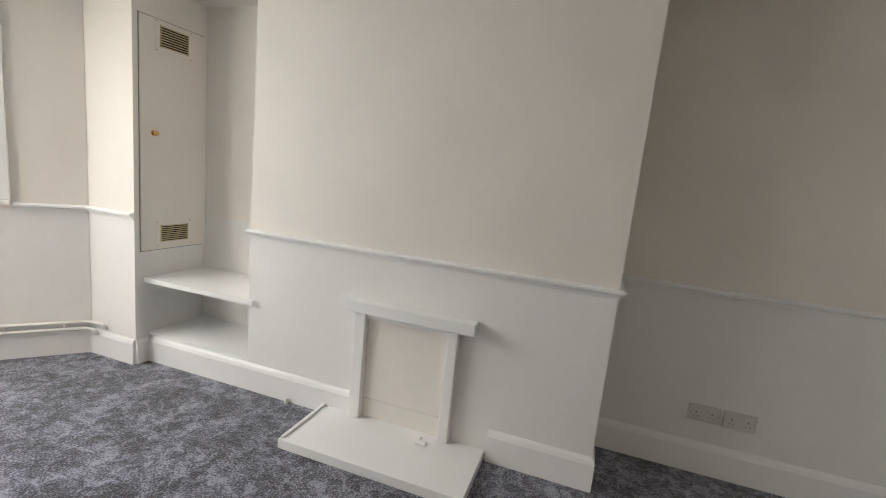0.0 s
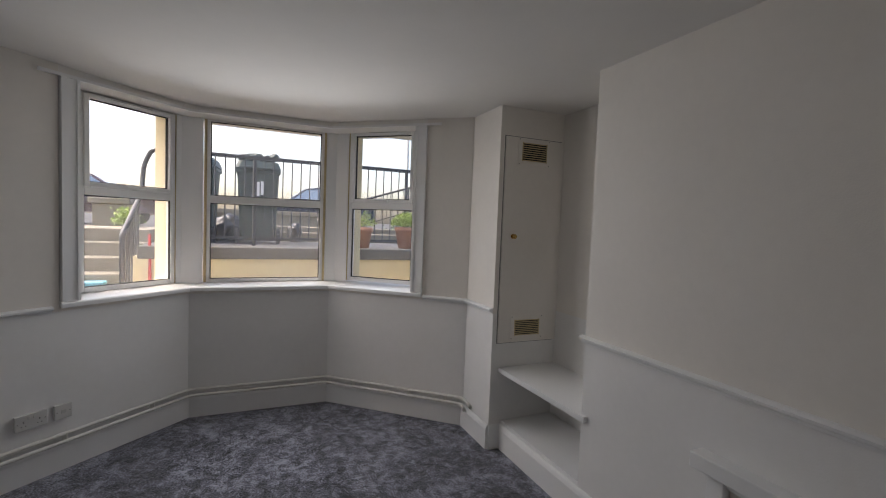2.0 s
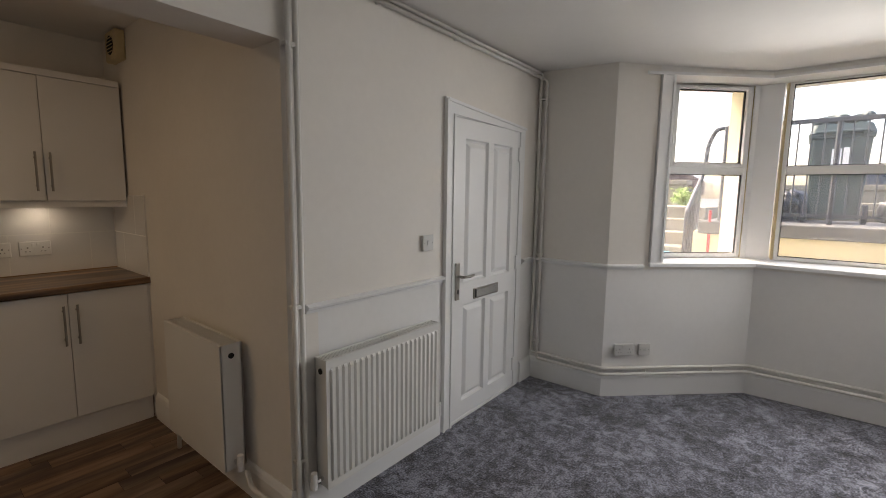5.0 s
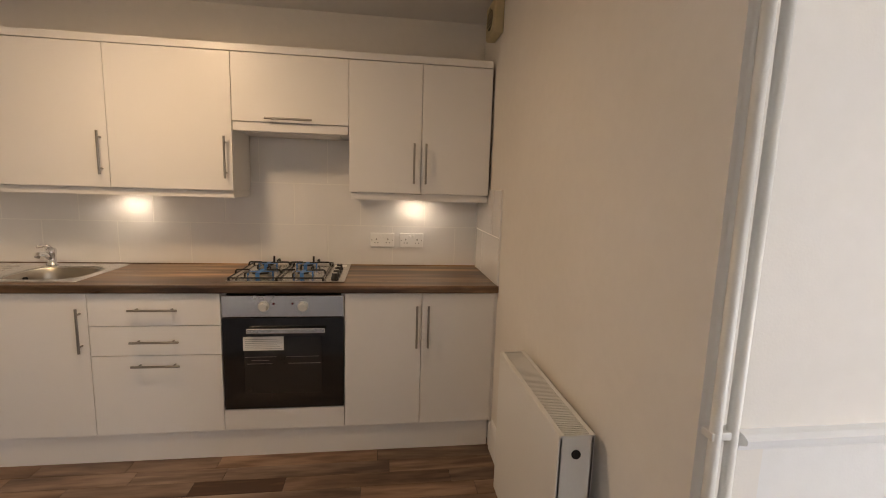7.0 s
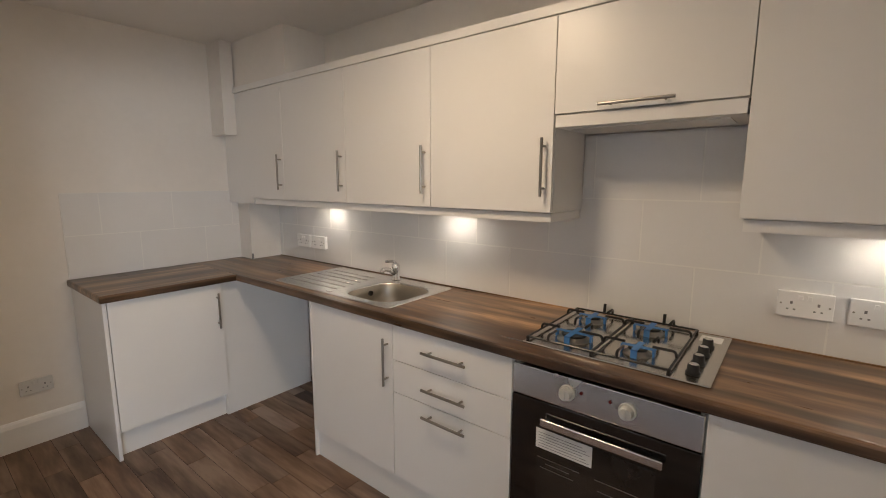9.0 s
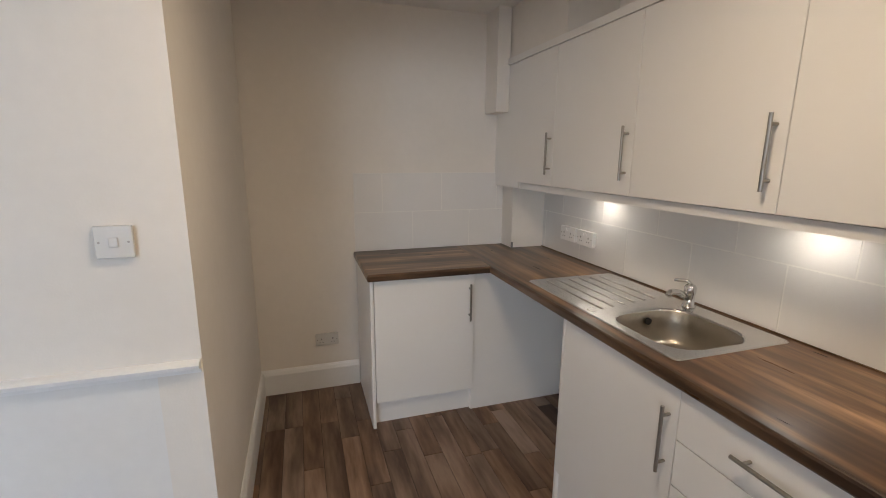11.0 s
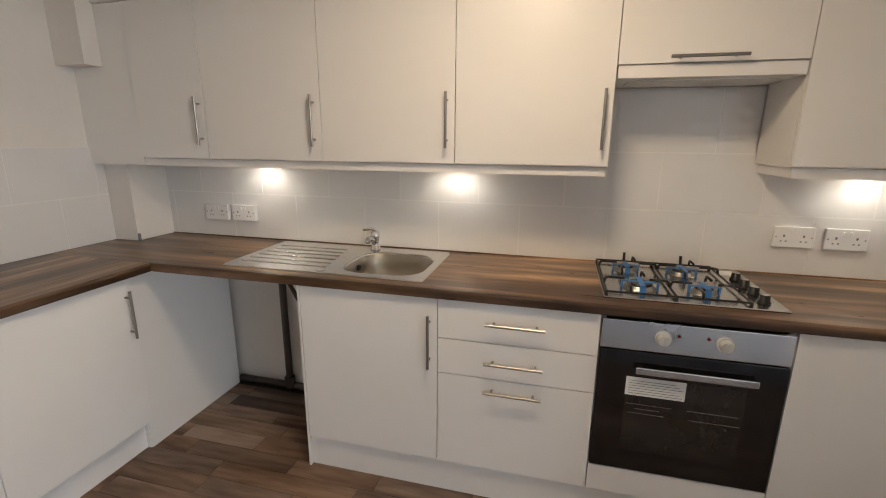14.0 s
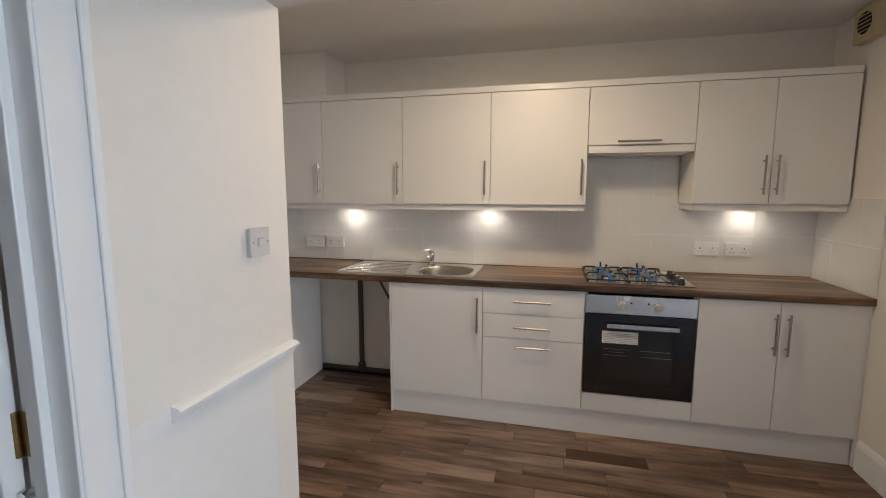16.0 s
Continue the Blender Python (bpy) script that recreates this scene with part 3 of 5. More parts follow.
    if name == "window_3":
        local("head_trim", boxes((width * 0.5, width + 0.018, -0.03, 0.006, z1 - 0.024, z1 + 0.002), bevel=0.002), YELLOWED, win, "yellowed plastic head strip")
    local("side_trim", boxes((-0.018, 0.0, -0.03, 0.004, z0, z1), (width, width + 0.018, -0.03, 0.004, z0, z1), bevel=0.002), YELLOWED, win, "yellowed plastic cover strip")
    return win


window("window_1", along(B2, A2, 0.69), along(B2, A2, 0.045), True, "white plastic window with top-hung sash, half of bay")
window("window_2", along(B2, C2, 0.178), along(C2, B2, 0.108), False, "white plastic fixed window with transom in the bay centre")
window("window_3", along(C2, D2, 0.126), along(C2, D2, 0.755), True, "white plastic window with top-hung sash beside cupboard pier")

# daylight in the three openings
for p, q, power in ((along(B2, A2, 0.66), along(B2, A2, 0.08), 1.0), (along(B2, C2, 0.2), along(C2, B2, 0.13), 2.3), (along(C2, D2, 0.16), along(C2, D2, 0.76), 1.55)):
    mid = (Vector(p) + Vector(q)) / 2
    u = (Vector(q) - Vector(p)).normalized()
    inward = Vector((u.y, -u.x))
    eye = Vector((mid.x, mid.y, 1.66)) - Vector((inward.x, inward.y, 0)) * -0.20
    lamp("window_light", "AREA", power, DAY, look(eye, eye + Vector((inward.x * 0.72 + 0.28, inward.y * 0.72, -0.34))), size=(Vector(q) - Vector(p)).length * 0.9, size_y=0.9, spread=radians(145))


# ---------------------------------------------------------------- kitchen units
FRONTY = -0.02                                    # face of the base doors
UPY = -0.28                                       # face of the wall-cabinet doors


def bar_handle(parent, a, b, off):
    """A round bar handle from a to b, standing off its door by the vector off."""
    a, b, off = Vector(a), Vector(b), Vector(off)
    bm = bmesh.new()
    rod(bm, a + off, b + off, 0.0058, 12)
    for f in (0.14, 0.86):
        p = a.lerp(b, f)
        rod(bm, p, p + off, 0.0048, 8)
    return part("bar_handle", bm, SATIN, parent, "brushed nickel bar handle")


def base_unit(x0, x1, label):
    unit = thing("base_cabinet", label, "cabinet", group="kitchen base cabinets")
    y0, y1 = BACK + 0.03, FRONTY - 0.021
    part("body", boxes((x0 + 0.001, x0 + 0.018, y0, y1, 0.152, 0.880), (x1 - 0.018, x1 - 0.001, y0, y1, 0.152, 0.880), (x0 + 0.018, x1 - 0.018, y0, y1, 0.152, 0.170), (x0 + 0.018, x1 - 0.018, y0, y0 + 0.008, 0.170, 0.880)), CARCASS, unit)
    return unit


def front(parent, name, x0, x1, z0, z1, y=FRONTY):
    return part(name, boxes((x0 + 0.0016, x1 - 0.0016, y - 0.018, y, z0 + 0.0014, z1 - 0.0014), bevel=0.0014), UNIT, parent)


unit = base_unit(1.20, 1.80, "white flat-fronted sink cabinet with one door")
bar_handle(front(unit, "door", 1.20, 1.80, 0.155, 0.878), (1.232, FRONTY, 0.59), (1.232, FRONTY, 0.81), (0, 0.030, 0))
unit = base_unit(0.60, 1.20, "white flat-fronted three-drawer cabinet")
for z0, z1, zh in ((0.715, 0.878, 0.800), (0.565, 0.715, 0.640), (0.155, 0.565, 0.518)):
    bar_handle(front(unit, "drawer_front", 0.60, 1.20, z0, z1), (0.79, FRONTY, zh), (1.01, FRONTY, zh), (0, 0.030, 0))
unit = base_unit(-0.785, 0.0, "white flat-fronted double-door base cabinet")
for x0, x1, xh in ((-0.395, 0.0, -0.370), (-0.785, -0.395, -0.430)):
    bar_handle(front(unit, "door", x0, x1, 0.155, 0.878), (xh, FRONTY, 0.59), (xh, FRONTY, 0.815), (0, 0.030, 0))
unit = base_unit(0.0, 0.60, "white housing cabinet below the built-in oven")
for ob in unit.children:
    ob.data.clear_geometry()
    bm = boxes((0.001, 0.018, BACK + 0.03, FRONTY - 0.021, 0.152, 0.880), (0.582, 0.599, BACK + 0.03, FRONTY - 0.021, 0.152, 0.880), (0.018, 0.582, BACK + 0.03, FRONTY - 0.021, 0.152, 0.262))
    bm.to_mesh(ob.data)
    bm.free()
front(unit, "panel", 0.0, 0.60, 0.155, 0.268)
tagged(mesh_object("end_panel", boxes((1.801, 1.812, BACK + 0.002, FRONTY, 0.0, 0.881), bevel=0.001), UNIT), "white end panel beside the appliance gap", "panel")
tagged(mesh_object("plinth", boxes((SIDE + 0.02, 1.800, -0.055, -0.038, 0.0, 0.149), bevel=0.001), UNIT), "white plinth board under the base cabinets", "plinth")

# corner return
unit = thing("corner_cabinet", "white flat-fronted cabinet under the short worktop", "cabinet", group="kitchen base cabinets")
part("body", boxes((2.602, LEFT - 0.002, 0.075, 0.655, 0.152, 0.880)), CARCASS, unit)
door = part("door", boxes((2.582, 2.600, 0.072, 0.652, 0.156, 0.876), bevel=0.0015), UNIT, unit)
bar_handle(door, (2.582, 0.105, 0.60), (2.582, 0.105, 0.82), (-0.030, 0, 0))
part("end_panel", boxes((2.578, LEFT - 0.002, 0.657, 0.675, 0.0, 0.881), bevel=0.001), UNIT, unit)
part("plinth", boxes((2.638, 2.654, 0.074, 0.656, 0.0, 0.150)), UNIT, unit)
part("plinth_return", boxes((2.619, 2.654, 0.054, 0.0735, 0.0, 0.152)), UNIT, unit)
tagged(mesh_object("dead_corner_board", boxes((2.612, 2.630, BACK + 0.045, 0.070, 0.0, 0.881), bevel=0.001), UNIT), "white panel closing the dead corner by the appliance gap", "panel")

# worktops
ZT, ZB = 0.920, 0.882


def worktop(name, outline, mat, label, hole=None):
    """A slab with a softly rounded nosing; hole: rectangles left out for sink and hob."""
    x0, x1, y0, y1 = outline
    bm = bmesh.new()
    xs = sorted({x0, x1, *[v for h in hole or () for v in h[:2]]})
    rows = []
    for a, b in zip(xs, xs[1:]):
        cut = [h for h in hole or () if h[0] <= a and b <= h[1]]
        if cut:
            rows += [(a, b, y0, cut[0][2]), (a, b, cut[0][3], y1)]
        else:
            rows.append((a, b, y0, y1))
    for a, b, c, d in rows:
        box(bm, a, b, c, d, ZB, ZT)
    bmesh.ops.remove_doubles(bm, verts=bm.verts, dist=0.0002)
    return tagged(mesh_object(name, bm, mat), label, "worktop")


NOSE = [(0, ZB), (0.006, ZB), (0.0095, ZB + 0.006), (0.010, ZT - 0.010), (0.0075, ZT - 0.0035), (0.003, ZT - 0.0004), (0, ZT)]
SINK, HOB = (1.30, 2.17, -0.53, -0.09), (0.03, 0.57, -0.52, -0.12)
main = worktop("worktop", (SIDE + 0.002, LEFT - 0.002, BACK + 0.002, -0.010), WORKTOP_X, "dark walnut-effect laminate worktop with sink and hob", (HOB, SINK))
bm = bmesh.new()
sweep(bm, NOSE, [(2.538, -0.010), (SIDE + 0.002, -0.010)])
part("nosing", bm, WORKTOP_X, main)
short = worktop("worktop", (2.548, LEFT - 0.002, -0.008, 0.682), WORKTOP_Y, "dark walnut-effect laminate worktop on the corner cabinet")
bm = bmesh.new()
sweep(bm, NOSE, [(LEFT - 0.002, 0.682), (2.548, 0.682), (2.548, -0.010)])
part("nosing", bm, WORKTOP_Y, short)
tagged(mesh_object("upstand", boxes((SIDE + 0.012, 2.986, BACK + 0.0112, BACK + 0.017, ZT + 0.0005, ZT + 0.006), bevel=0.001), WORKTOP_X), "thin dark sealant strip behind the worktop", "trim")


# sink
def rounded(x0, x1, y0, y1, r, n=6):
    out = []
    for cx, cy, a in ((x1 - r, y1 - r, 0), (x0 + r, y1 - r, 90), (x0 + r, y0 + r, 180), (x1 - r, y0 + r, 270)):
        for k in range(n + 1):
            t = radians(a + 90 * k / n)
            out.append((cx + r * math.cos(t), cy + r * math.sin(t)))
    return out


def ring(bm, low, top, smooth=False):
    n = len(low)
    for i in range(n):
        f = bm.faces.new((low[i], low[(i + 1) % n], top[(i + 1) % n], top[i]))
        f.smooth = smooth


def loop(bm, pts, z):
    return [bm.verts.new((x, y, z)) for x, y in pts]


sink = thing("sink", "stainless steel inset sink with grooved drainer", "sink")
bm = bmesh.new()
zs = ZT + 0.0045
outer = loop(bm, rounded(1.275, 2.215, -0.560, -0.066, 0.02), ZT + 0.0008)
outer2 = loop(bm, rounded(1.279, 2.211, -0.556, -0.070, 0.02), zs)
ring(bm, outer, outer2)
rim = loop(bm, rounded(1.31, 1.685, -0.470, -0.110, 0.11), zs)
edges = [bm.edges.new((outer2[i], outer2[(i + 1) % len(outer2)])) if not bm.edges.get((outer2[i], outer2[(i + 1) % len(outer2)])) else bm.edges.get((outer2[i], outer2[(i + 1) % len(outer2)])) for i in range(len(outer2))]
edges += [bm.edges.new((rim[i], rim[(i + 1) % len(rim)])) for i in range(len(rim))]
bmesh.ops.triangle_fill(bm, use_beauty=True, use_dissolve=False, edges=edges)
rows = [rim]
for dz, inset, r in ((-0.008, 0.006, 0.108), (-0.06, 0.012, 0.104), (-0.125, 0.020, 0.098), (-0.148, 0.040, 0.085), (-0.152, 0.075, 0.07)):
    rows.append(loop(bm, rounded(1.31 + inset, 1.685 - inset, -0.470 + inset, -0.110 - inset, r), zs + dz))
for a, b in zip(rows, rows[1:]):
    ring(bm, a, b, True)
bm.faces.new(rows[-1])
bmesh.ops.recalc_face_normals(bm, faces=bm.faces)
basin = part("basin", bm, (STEEL, SHADEBOWL), sink)
# faces below the rim take the steel with shade painted in
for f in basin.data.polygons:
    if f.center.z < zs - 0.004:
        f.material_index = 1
for k in range(6):
    y = -0.155 - 0.062 * k
    bm = bmesh.new()
    box(bm, 1.745 + 0.010 * k, 2.175, y - 0.007, y + 0.007, zs - 0.003, zs + 0.004, bevel=0.0035)
    part("drainer_ridge", bm, STEEL, sink)
bm = bmesh.new()
lathe(bm, [(0.034, 0), (0.034, 0.003), (0.018, 0.004)], (1.50, -0.285, zs - 0.1525), 20)
part("waste", bm, CHROME, sink, "chrome waste strainer")
bm = bmesh.new()
rod(bm, (1.672, -0.32, zs - 0.045), (1.662, -0.32, zs - 0.046), 0.014, 14)
part("overflow", bm, BLACK, sink, "dark overflow hole")
bm = bmesh.new()
lathe(bm, [(0.020, 0), (0.020, 0.002), (0.014, 0.003)], (1.745, -0.105, zs), 18)
part("plug", bm, STEEL, sink, "round steel plug cover")
tap = thing("tap", "chrome single-lever mixer tap behind the sink", "tap")
bm = bmesh.new()
lathe(bm, [(0.027, 0), (0.027, 0.005), (0.021, 0.010), (0.020, 0.050), (0.023, 0.062), (0.024, 0.084), (0.018, 0.094), (0.010, 0.097)], (1.66, -0.512, zs), 24)
part("tap_body", bm, CHROME, tap)
bm = bmesh.new()
tube(bm, [(1.66, -0.500, zs + 0.036), (1.655, -0.450, zs + 0.070), (1.650, -0.400, zs + 0.078), (1.649, -0.388, zs + 0.060)], 0.0125, 12, 0.02)
part("spout", bm, CHROME, tap)
bm = bmesh.new()
tube(bm, [(1.66, -0.515, zs + 0.092), (1.672, -0.508, zs + 0.108), (1.716, -0.484, zs + 0.104)], 0.0075, 10, 0.012)
part("lever", bm, CHROME, tap)

# hob
hob = thing("gas_hob", "four-burner stainless gas hob with blue packing tape", "hob")
zh = ZT + 0.008
bm = boxes((0.005, 0.595, -0.575, -0.075, ZT + 0.0008, zh), bevel=0.004)
part("hob_plate", bm, HOBSTEEL, hob)
BURNERS = ((0.455, -0.205, 0.048), (0.475, -0.445, 0.034), (0.235, -0.205, 0.034), (0.255, -0.445, 0.040))
for x, y, r in BURNERS:
    bm = bmesh.new()
    lathe(bm, [(r + 0.012, 0), (r + 0.012, 0.004), (r, 0.006), (r, 0.014), (r - 0.004, 0.016)], (x, y, zh), 24)
    burner = part("burner", bm, SATIN, hob, "round aluminium burner ring")
    bm = bmesh.new()
    lathe(bm, [(r - 0.003, 0.016), (r - 0.003, 0.021), (r - 0.008, 0.024)], (x, y, zh), 24)
    part("burner_cap", bm, BLACK, burner, "black enamel burner cap")
    bm = bmesh.new()
    box(bm, x - r - 0.022, x + r + 0.018, y - 0.009, y + 0.011, zh + 0.0245, zh + 0.0262)
    box(bm, x - 0.011, x + 0.009, y - r - 0.010, y + r + 0.020, zh + 0.0264, zh + 0.0278)
    for sx in (-1, 1):
        box(bm, x + sx * (r + 0.016) - 0.0030, x + sx * (r + 0.016) + 0.0030, y - 0.009, y + 0.011, zh + 0.002, zh + 0.0262)
    box(bm, x - 0.011, x + 0.009, y + r + 0.015, y + r + 0.020, zh + 0.001, zh + 0.0278)
    part("tape", bm, BLUE, hob, "strip of blue packing tape")
for x0, x1 in ((0.352, 0.583), (0.118, 0.349)):
    bm = bmesh.new()
    y0, y1, zg, b = -0.556, -0.096, zh + 0.034, 0.0036
    for a, c in (((x0, y0), (x1, y0)), ((x1, y0), (x1, y1)), ((x1, y1), (x0, y1)), ((x0, y1), (x0, y0))):
        box(bm, min(a[0], c[0]) - b, max(a[0], c[0]) + b, min(a[1], c[1]) - b, max(a[1], c[1]) + b, zg - 0.022 - b, zg - 0.022 + b, bevel=0.002, segments=1)
    for x, y in ((x0, y0), (x1, y0), (x1, y1), (x0, y1)):
        rod(bm, (x, y, zh), (x, y, zg - 0.02), 0.006, 8)
    xm = (x0 + x1) / 2
    for yc in (-0.445, -0.205):
        for sx, xe in ((1, x0), (-1, x1)):
            tube(bm, [(xe, yc, zg - 0.022), (xe + sx * 0.004, yc, zg), (xe + sx * 0.072, yc, zg)], 0.0048, 8, 0.012)
        for sy in (-1, 1):
            ye = yc + sy * 0.115
            tube(bm, [(xm + 0.035 * sy, ye, zg - 0.022), (xm + 0.035 * sy, ye - sy * 0.002, zg), (xm + 0.035 * sy, ye - sy * 0.065, zg)], 0.0048, 8, 0.012)
    rod(bm, (xm, y0 - 0.004, zg - 0.022), (xm, y0 - 0.010, zg + 0.016), 0.006, 8)
    part("pan_support", bm, BLACK, hob, "black enamelled wire pan support")
for k, y in enumerate((-0.415, -0.325, -0.235, -0.145)):
    bm = bmesh.new()
    lathe(bm, [(0.021, 0), (0.021, 0.006), (0.017, 0.010), (0.016, 0.028), (0.013, 0.030)], (0.062, y, zh), 20)
    knob = part("control_knob", bm, BLACK, hob, "black hob control knob")
    bm = bmesh.new()
    lathe(bm, [(0.0135, 0.0302), (0.0135, 0.0312), (0.008, 0.0316)], (0.062, y, zh), 18)
    part("knob_cap", bm, STEEL, knob, "steel knob cap")
part("sticker", boxes((0.028, 0.098, -0.545, -0.475, zh + 0.0004, zh + 0.0010)), PAPER, hob, "white paper sticker")

# oven
oven = thing("built_in_oven", "built-in oven with steel panel and black glass door", "oven")
YO = FRONTY + 0.004
part("oven_body", boxes((0.019, 0.581, -0.56, FRONTY - 0.02, 0.270, 0.868)), DARK, oven)
panel = part("control_panel", boxes((0.004, 0.596, FRONTY - 0.018, YO, 0.757, 0.866), bevel=0.003), STEEL, oven, "brushed steel control panel")
for x in (0.395, 0.205):
    bm = bmesh.new()
    rod(bm, (x, YO, 0.812), (x, YO + 0.006, 0.812), 0.026, 24)
    rod(bm, (x, YO + 0.006, 0.812), (x, YO + 0.026, 0.812), 0.021, 24, 0.018)
    dial = part("oven_dial", bm, GREYPLASTIC, oven, "pale grey oven dial")
    part("dial_grip", boxes((x - 0.004, x + 0.004, YO + 0.024, YO + 0.029, 0.796, 0.828), bevel=0.002), GREYPLASTIC, dial)
    bm = bmesh.new()
    for k in range(9):
        t = radians(-120 + 30 * k)
        box(bm, x + 0.034 * math.sin(t) - 0.0015, x + 0.034 * math.sin(t) + 0.0015, YO + 0.0003, YO + 0.0007, 0.812 + 0.034 * math.cos(t) - 0.0015, 0.812 + 0.034 * math.cos(t) + 0.0015)
    part("dial_marks", bm, INK, panel)
for x in (0.347, 0.256):
    bm = bmesh.new()
    rod(bm, (x, YO, 0.826), (x, YO + 0.004, 0.826), 0.0055, 14)
    part("indicator_lamp", bm, RED, oven, "small dark red indicator lamp")
door = part("oven_door", boxes((0.004, 0.596, FRONTY - 0.018, YO, 0.271, 0.753), bevel=0.003), OVENGLASS, oven, "black glass oven door")
part("oven_window", boxes((0.115, 0.495, YO + 0.0002, YO + 0.0012, 0.355, 0.655)), OVENINNER, door)
bm = boxes((0.095, 0.475, YO + 0.017, YO + 0.026, 0.678, 0.704), bevel=0.003)
for x in (0.115, 0.455):
    box(bm, x - 0.008, x + 0.008, YO, YO + 0.018, 0.682, 0.697)
part("oven_handle", bm, STEEL, door, "flat steel bar handle")
label = part("paper_label", boxes((0.302, 0.498, YO + 0.0016, YO + 0.0022, 0.584, 0.656)), PAPER, oven, "white printed energy leaflet taped on")
bm = bmesh.new()
for k in range(6):
    box(bm, 0.310 + 0.012 * (k % 3), 0.488, YO + 0.0023, YO + 0.0026, 0.592 + 0.0098 * k, 0.5938 + 0.0098 * k)
part("print_lines", bm, INK, label, "grey lines of small print")
bm = bmesh.new()
for x0, x1, z in ((0.34, 0.49, 0.548), (0.375, 0.46, 0.530), (0.36, 0.48, 0.512), (0.13, 0.29, 0.548), (0.12, 0.28, 0.512)):
    box(bm, x0, x1, YO + 0.0013, YO + 0.0017, z, z + 0.0022)
part("shelf_wire", bm, SATIN, door, "thin bright oven shelf wires")

# wall cabinets
def wall_unit(x0, x1, z0, label, doors, handles):
    unit = thing("wall_cabinet", label, "cabinet", group="kitchen wall cabinets")
    part("body", boxes((x0 + 0.001, x1 - 0.001, BACK + 0.012, UPY - 0.020, z0, 2.083)), CARCASS, unit)
    for (a, b), h in zip(doors, handles):
        d = front(unit, "door", a, b, z0 + 0.002, 2.083, UPY)
        bar_handle(d, (h[0], UPY, h[1]), (h[2], UPY, h[3]), (0, 0.030, 0))
    return unit


ZU = 1.372
for a, b in ((0.60, 1.20), (1.20, 1.80), (1.80, 2.40)):
    wall_unit(a, b, ZU, "white flat-fronted single-door wall cabinet", [(a, b)], [(a + 0.033, 1.437, a + 0.033, 1.655)])
wall_unit(2.40, 2.80, ZU, "narrow white flat-fronted wall cabinet by the end wall", [(2.40, 2.80)], [(2.425, 1.437, 2.425, 1.655)])
wall_unit(0.0, 0.60, 1.735, "short white cabinet over the hob with lift-up door", [(0.0, 0.60)], [(0.19, 1.755, 0.43, 1.755)])
wall_unit(-0.785, 0.0, ZU + 0.012, "white flat-fronted double-door wall cabinet", [(-0.395, 0.0), (-0.785, -0.395)], [(-0.355, 1.44, -0.355, 1.66), (-0.420, 1.44, -0.420, 1.66)])
tagged(mesh_object("infill_board", boxes((SIDE + 0.001, -0.7865, FRONTY - 0.030, FRONTY - 0.006, 0.0, 0.880)), UNIT), "white filler strip between base cabinets and side wall", "panel")
tagged(mesh_object("infill_board", boxes((SIDE + 0.001, -0.7865, UPY - 0.140, UPY - 0.110, 1.386, 2.083)), UNIT), "white filler strip between wall cabinets and side wall", "panel")
tagged(mesh_object("infill_board", boxes((2.802, LEFT - 0.001, UPY - 0.030, UPY - 0.012, 1.338, 2.083)), UNIT), "white filler panel between wall cabinets and end wall", "panel")
tagged(mesh_object("cornice", boxes((SIDE + 0.018, 2.970, BACK + 0.012, UPY + 0.004, 2.085, 2.122), bevel=0.002), UNIT), "white flat cornice on top of the wall cabinets", "cornice")
bm = bmesh.new()
sweep(bm, [(-0.018, 1.336), (0, 1.336), (0, 1.370), (-0.018, 1.370)], [(LEFT - 0.002, UPY - 0.021), (0.606, UPY - 0.021), (0.606, BACK + 0.012)])
tagged(mesh_object("pelmet", bm, UNIT), "white light pelmet under the long cabinet run", "pelmet")
bm = bmesh.new()
sweep(bm, [(-0.018, 1.346), (0, 1.346), (0, 1.382), (-0.018, 1.382)], [(-0.012, BACK + 0.012), (-0.012, UPY - 0.019), (SIDE + 0.012, UPY - 0.019)])
tagged(mesh_object("pelmet", bm, UNIT), "white light pelmet under the double cabinet", "pelmet")
hood = thing("cooker_hood", "slim white cooker hood under the short cabinet", "cooker hood")
part("hood_body", boxes((0.004, 0.596, BACK + 0.012, UPY - 0.002, 1.690, 1.733), bevel=0.002), UNIT, hood)
part("filter", boxes((0.05, 0.55, BACK + 0.05, UPY - 0.05, 1.6855, 1.6895)), CARCASS, hood, "white grease filter")

# cabinet lights
for x, z in ((2.29, 1.372), (1.245, 1.372), (-0.385, 1.384)):
    lightob = thing("cabinet_light", "small round under-cabinet downlight, lit", "light", group="under-cabinet lights")
    bm = bmesh.new()
    lathe(bm, [(0.034, -0.014), (0.036, -0.010), (0.036, 0.0)], (x, -0.485, z - 0.001), 20)
    part("housing", bm, SATIN, lightob)
    bm = bmesh.new()
    lathe(bm, [(0.024, -0.0165), (0.027, -0.0145)], (x, -0.485, z - 0.001), 20)
    part("lens", bm, glow("cabinet lamp glow", (1.0, 0.86, 0.66), 3.0), lightob, "glowing white lens")
    lamp("cabinet_lamp", "SPOT", 0.150, (1.0, 0.90, 0.74), look((x, -0.485, z - 0.019), (x, -0.485, 0.9)), spot_size=radians(170), spot_blend=0.7, radius=0.022)

